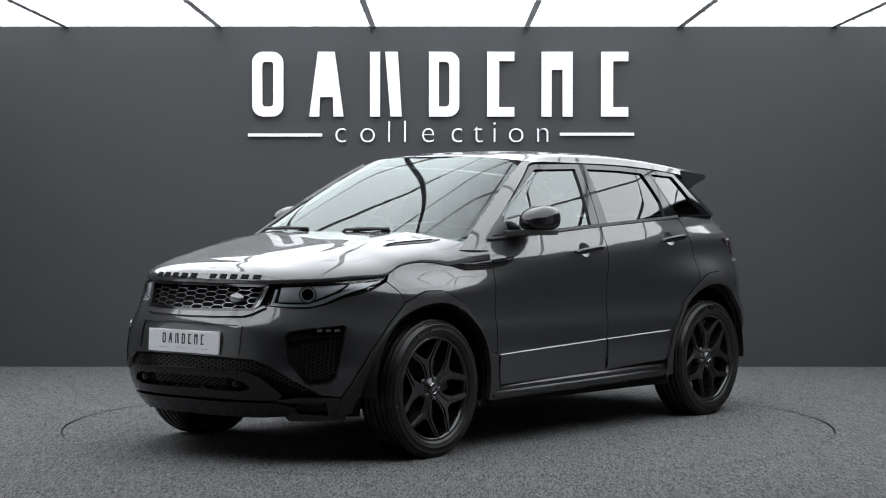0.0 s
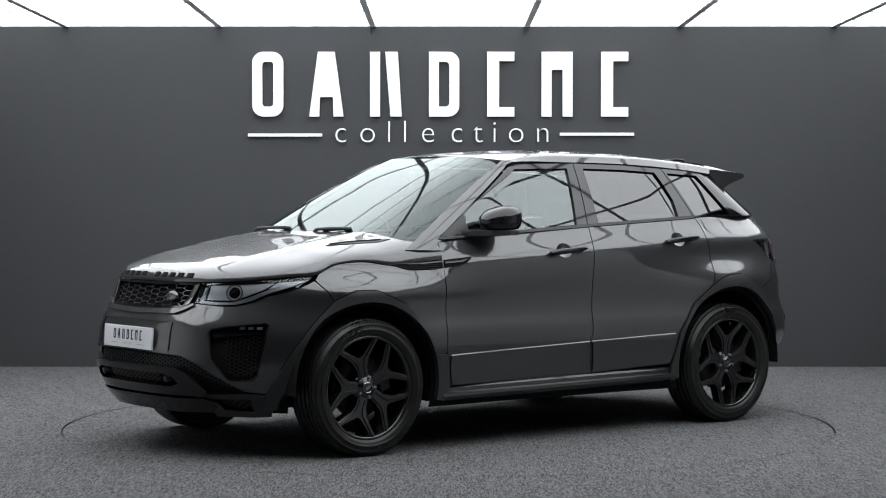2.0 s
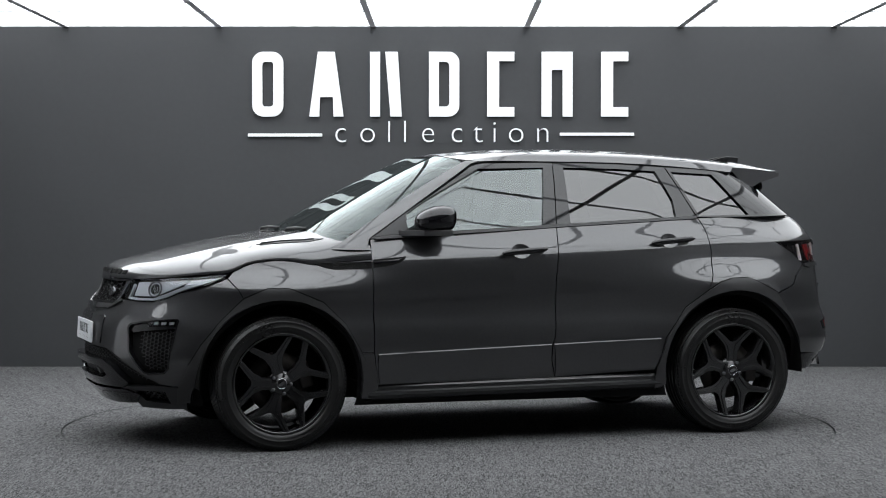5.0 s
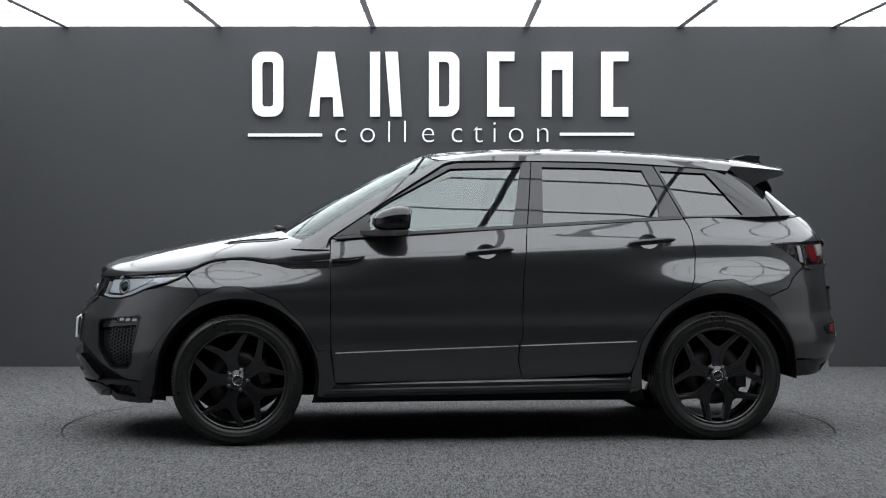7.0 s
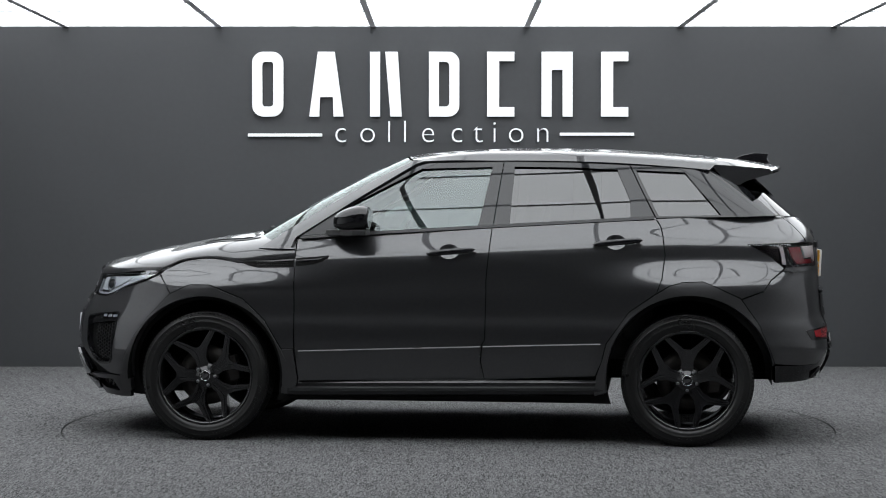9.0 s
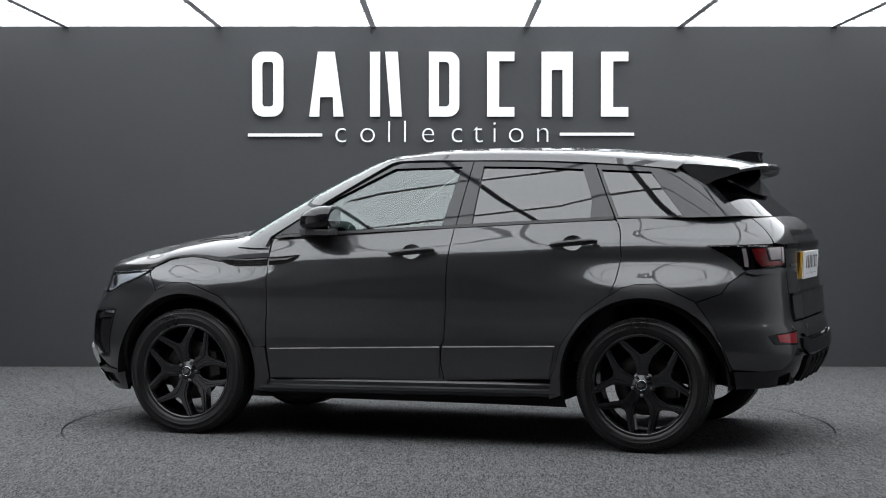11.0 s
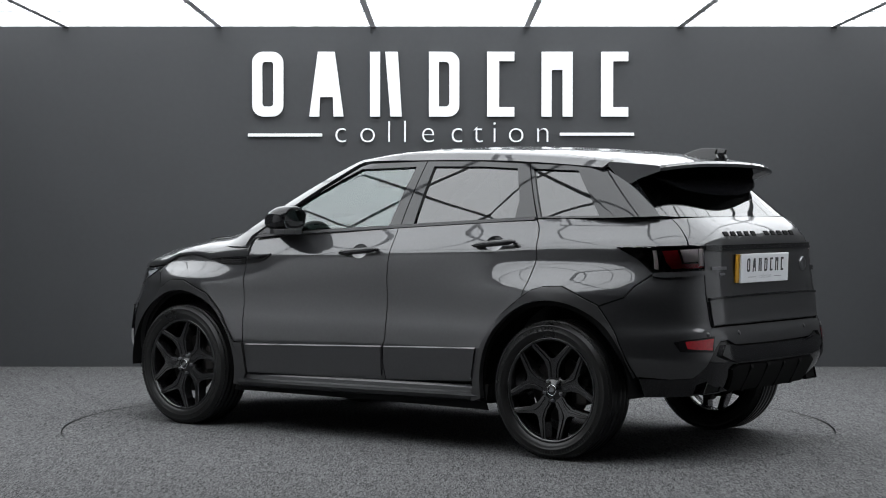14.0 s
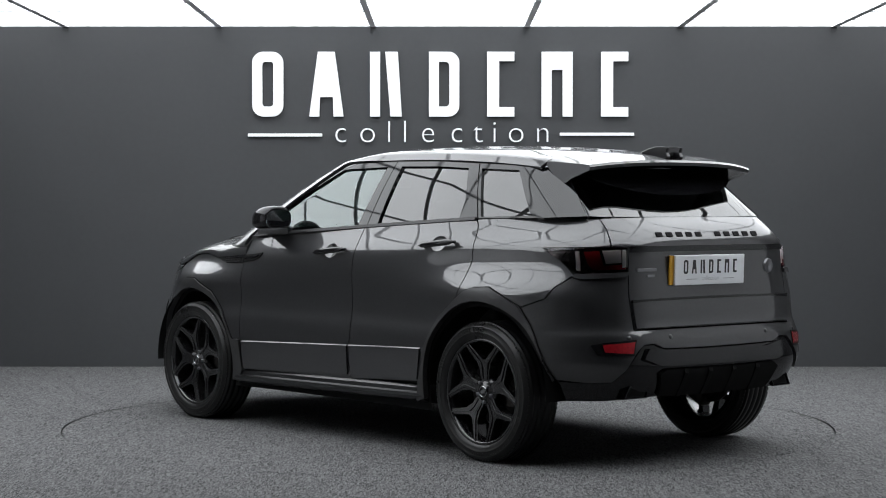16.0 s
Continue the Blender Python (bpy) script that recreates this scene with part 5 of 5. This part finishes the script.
def build_spoiler():
    bm = bmesh.new()
    rows = []
    N = 40
    for i in range(N + 1):
        t = -1 + 2 * i / N
        y = 0.605 * math.copysign(abs(t) ** 0.92, t)
        k = abs(t)
        q = min(1.0, (2 / math.pi) * math.asin(min(1, (abs(y) / 0.62) ** 1.2)))
        x0 = 1.552 - 0.095 * k ** 3
        z0 = float(roof(np.array(x0), np.array(q))[2])
        zt = 1.537 - 0.030 * k ** 2.5
        xt = 1.865 - 0.085 * k ** 2.4
        drop = 0.052 + 0.050 * k ** 4
        xm = (x0 + xt) / 2
        sec = [(x0, z0), (x0 + 0.25 * (xt - x0), z0 + 0.25 * (zt - z0) + 0.003), (xm, (z0 + zt) / 2 + 0.002), (xt - 0.03, zt + 0.003), (xt, zt), (xt + 0.012, zt - 0.012), (xt + 0.004, zt - 0.028), (xt - 0.05 - 0.07 * k ** 4, zt - 0.036 - 0.03 * k ** 4), (x0 + 0.13 + 0.03 * k, z0 - drop - 0.012), (x0 + 0.05 + 0.05 * k, z0 - drop * (0.8 + 0.2 * k))]
        rows.append([bm.verts.new((x, y, z)) for x, z in sec])
    for a, b in zip(rows, rows[1:]):
        for j in range(len(a)):
            bm.faces.new((a[j], a[(j + 1) % len(a)], b[(j + 1) % len(a)], b[j]))
    bm.faces.new(rows[0])
    bm.faces.new(rows[-1])
    bmesh.ops.recalc_face_normals(bm, faces=bm.faces)
    under = bmesh.new()
    cells = [[under.verts.new(v.co + Vector((0.002, 0, -0.003))) for v in r[6:]] for r in rows[2:-2]]
    for a, b in zip(cells, cells[1:]):
        for j in range(3):
            under.faces.new((a[j], a[j + 1], b[j + 1], b[j]))
    sp = part("roof_spoiler", bm, PAINT, car, "grey roof spoiler over the rear screen")
    mod = sp.modifiers.new("edges", "EDGE_SPLIT")
    mod.split_angle = radians(35)
    part("spoiler_underside", under, PIANO, sp, "black spoiler underside")
    bm = bmesh.new()
    prism(bm, [(0.545 * math.cos(t), 0.012 - 0.140 * abs(math.sin(t)) ** 0.8) for t in (math.pi * i / 28 for i in range(29))][::-1], 0.0, 0.02, lambda a, b, h: (1.685 - b * 1.02 + h - 0.10 * a * a, a, 1.486 + b))
    bmesh.ops.recalc_face_normals(bm, faces=bm.faces)
    part("spoiler_shade", bm, PIANO, sp, "black panel under the spoiler", smooth=False)
    for y in (-0.05, 0.05):
        bm = bmesh.new()
        sec = [(1.60, 1.575), (1.66, 1.598), (1.725, 1.612), (1.79, 1.609), (1.808, 1.606), (1.800, 1.58), (1.812, 1.555), (1.80, 1.545), (1.60, 1.56)]
        A = [bm.verts.new((x, y - 0.014 * (1 - 0.5 * (z - 1.55) / 0.06), z)) for x, z in sec]
        B = [bm.verts.new((x, y + 0.014 * (1 - 0.5 * (z - 1.55) / 0.06), z)) for x, z in sec]
        bm.faces.new(A)
        bm.faces.new(B[::-1])
        for i in range(len(sec)):
            bm.faces.new((A[i], A[(i + 1) % len(sec)], B[(i + 1) % len(sec)], B[i]))
        bmesh.ops.recalc_face_normals(bm, faces=bm.faces)
        bmesh.ops.bevel(bm, geom=bm.edges[:], offset=0.003, segments=1, affect="EDGES")
        part("aerial_fin", bm, PIANO, car, "gloss black aerial fin", smooth=False)
    bm = bmesh.new()
    box(bm, 1.62, -0.05, 1.565, 1.76, 0.05, 1.585, 0.008)
    part("aerial_base", bm, PAINT, car, "low cover between the fins", smooth=False)


def build_mirrors():
    for sg in (1, -1):
        bm = bmesh.new()
        bmesh.ops.create_uvsphere(bm, u_segments=40, v_segments=24, radius=1.0)
        for v in bm.verts:
            x, y, z = v.co
            p = lambda c, e: math.copysign(abs(c) ** e, c)
            X, Y, Z = p(x, 0.72), p(y, 0.75), p(z, 0.72)
            k = 1 - 0.25 * max(0, -X)
            X = min(X, 0.72) if X > 0 else X
            zz = 0.079 * Z * k * (1.0 if Z > 0 else 0.75)
            v.co = (-0.483 + 0.116 * X, sg * (-0.945 - 0.104 * Y * k), 1.222 + zz + 0.012 * X)
        bmesh.ops.recalc_face_normals(bm, faces=bm.faces)
        mir = part("door_mirror", bm, PIANO, car, "gloss black door mirror")
        bm = bmesh.new()
        prism(bm, [(-0.66, -0.83), (-0.54, -0.85), (-0.41, -0.87), (-0.395, -0.95), (-0.41, -1.025), (-0.48, -1.035), (-0.56, -0.98), (-0.61, -0.91)], 1.142, 1.172, lambda a, b, h: (a, sg * b, h + 0.10 * (a + 0.5) * 0.1), 0.007)
        bmesh.ops.recalc_face_normals(bm, faces=bm.faces)
        part("mirror_base", bm, CLAD, mir, "satin black mirror base", smooth=False)
        bm = bmesh.new()
        bmesh.ops.create_circle(bm, cap_ends=True, radius=1, segments=40)
        for v in bm.verts:
            a, b = v.co.x, v.co.y
            p = lambda c, e: math.copysign(abs(c) ** e, c)
            v.co = (-0.3975 + 0.012 * b, sg * (-0.945 - 0.088 * p(a, 0.7)), 1.225 + 0.055 * p(b, 0.7))
        part("mirror_glass", bm, CHROME, mir, "silver mirror glass", smooth=False)
        panel("mirror_sail", cabin, [side(cabin, [(-0.80, 1.133), (-0.605, 1.262), (-0.605, 1.150)])], CLAD, mir, "black mirror sail", off=0.003, depth=0.006, mirror=sg < 0)


def build_screen_details():
    # scuttle, wipers
    bm = bmesh.new()
    N, ra, rb = 30, [], []
    for i in range(N + 1):
        y = -0.78 + 1.56 * i / N
        k = abs(y) / 0.78
        ra.append(bm.verts.new((-1.15 + 0.20 * k ** 2.5, y, 1.128 - 0.012 * k)))
        rb.append(bm.verts.new((-1.02 + 0.16 * k ** 2.5, y, 1.150 - 0.03 * k)))
    for i in range(N):
        bm.faces.new((ra[i], ra[i + 1], rb[i + 1], rb[i]))
    part("scuttle", bm, CLAD, car, "black scuttle panel under the windscreen")
    for y0, y1 in ((-0.10, -0.62), (0.52, -0.02)):
        bm = bmesh.new()
        pts = []
        for i in range(13):
            t = i / 12
            y = y0 + (y1 - y0) * t
            k = abs(y) / 0.8
            pts.append((-1.072 + 0.15 * k ** 2.6 + 0.02 * t, y, 1.172 - 0.012 * t))
        tube(bm, pts, 0.007, 6)
        wp = part("wiper", bm, CLAD, car, "black windscreen wiper")
        bm = bmesh.new()
        tube(bm, [(-1.10, y0 + 0.05, 1.15), (-1.09, y0 + 0.03, 1.172), (-1.085, (y0 * 0.75 + y1 * 0.25), 1.178), (-1.062, (y0 * 0.5 + y1 * 0.5), 1.176)], 0.010, 6)
        part("wiper_arm", bm, CLAD, wp)
    # dark edge band of the windscreen and inner mirror
    bm = bmesh.new()
    box(bm, -0.50, -0.11, 1.41, -0.47, 0.11, 1.47, 0.015)
    part("inner_mirror", bm, PIANO, car, "black inner rear-view mirror")


def build_cabin():
    bm = bmesh.new()
    sec = [(-1.02, 1.09), (-0.85, 1.115), (-0.62, 1.12), (-0.55, 1.09), (-0.52, 0.98), (-0.60, 0.85), (-0.62, 0.5)]
    A = [[bm.verts.new((x, y, z)) for x, z in sec] for y in (-0.76, 0.76)]
    for i in range(len(sec) - 1):
        bm.faces.new((A[0][i], A[0][i + 1], A[1][i + 1], A[1][i]))
    part("dashboard", bm, DASH, car, "dark dashboard")
    bm = bmesh.new()
    ring = []
    for i in range(28):
        a = 2 * math.pi * i / 28
        ring.append((-0.42 + 0.07 * math.sin(a), 0.37 + 0.185 * math.cos(a), 1.06 + 0.17 * math.sin(a)))
    tube(bm, ring + ring[:1], 0.015, 8)
    tube(bm, [(-0.6, 0.37, 1.0), (-0.43, 0.37, 1.06)], 0.05, 10)
    part("steering_wheel", bm, DASH, car, "dark steering wheel")
    for y in (-0.37, 0.37):
        seat = new("seat")
        seat.parent = car
        tagged(seat, "dark leather front seat")
        for nm, b in (("cushion", (-0.25, y - 0.25, 0.50, 0.28, y + 0.25, 0.64)), ("backrest", (-0.10, y - 0.24, 0.62, 0.03, y + 0.24, 1.17)), ("headrest", (-0.05, y - 0.13, 1.19, 0.05, y + 0.13, 1.37))):
            bm = bmesh.new()
            box(bm, *b, 0.045)
            if nm != "cushion":
                bmesh.ops.transform(bm, matrix=Matrix.Translation((0.28, 0, 0.6)) @ Matrix.Rotation(radians(16), 4, "Y") @ Matrix.Translation((0, 0, -0.6)), verts=bm.verts)
            part(nm, bm, SEAT, seat)
    bm = bmesh.new()
    box(bm, 0.95, -0.66, 0.5, 1.15, 0.66, 1.12, 0.05)
    box(bm, 0.60, -0.66, 0.45, 1.1, 0.66, 0.62, 0.05)
    part("rear_bench", bm, SEAT, car, "dark leather rear bench")
    # headlining
    panel("headlining", roof, [[(-0.2, 0.0), (-0.1, 0.9), (1.40, 0.9), (1.5, 0.0)]], DASH, car, "dark headlining", off=-0.035, depth=0, both=True)


build_front()
build_rear()
build_spoiler()
build_mirrors()
build_screen_details()
build_cabin()


# ---------------------------------------------------------------- wall sign
def build_sign():
    k = 1 / 217.9
    u = 114 * k
    X = lambda px: (px - 784) * k
    zb = 1.294 + (367.5 - 207.5) * k
    root = tagged(new("wall_sign"), "large white raised sign on the charcoal wall", "sign")
    root.location = (0, WALL_Y, 0)
    for bm in sign_shapes(lambda x, z, d: Vector((X(448) + x * u, -0.008 - d, zb + z * u)), 0.035):
        part("sign_shape", bm, SIGNW, root, smooth=False)
    for a, b, zc in ((440, 571, 240), (990, 1121, 238.5)):
        bm = bmesh.new()
        zz = 1.294 + (367.5 - zc) * k
        box(bm, X(a), -0.035, zz - 0.0125, X(b), -0.008, zz + 0.0125, 0.002)
        part("sign_bar", bm, SIGNW, root, smooth=False)
    for ch, px in zip("collection", (604, 651, 689, 717, 758, 809, 846, 875, 913, 960)):
        bm = text_mesh(ch, 57 * k)
        r = bmesh.ops.extrude_face_region(bm, geom=bm.faces[:])
        bmesh.ops.translate(bm, vec=(0, 0, 0.025), verts=[g for g in r["geom"] if isinstance(g, bmesh.types.BMVert)])
        xs = [v.co.x for v in bm.verts]
        off = (min(xs) + max(xs)) / 2
        bmesh.ops.transform(bm, matrix=Matrix.Translation((X(px), -0.008, 1.294 + (367.5 - 253) * k)) @ Matrix.Rotation(math.pi / 2, 4, "X") @ Matrix.Translation((-off, 0, 0)), verts=bm.verts)
        part("sign_letter", bm, SIGNW, root, smooth=False)


build_sign()


# ---------------------------------------------------------------- what moves
def motions():
    pivot = Matrix.Translation((0.105, -0.048, 0.0))
    turn = [(0, 50.4), (2, 37.62), (4, 24.99), (6, 12.5), (8, -0.06), (10, -12.7), (12, -25.2), (14, -37.43), (16, -49.53)]
    walk(car, [(t, pose(0, 0, 0, 0, 0, a) @ pivot) for t, a in turn])


motions()
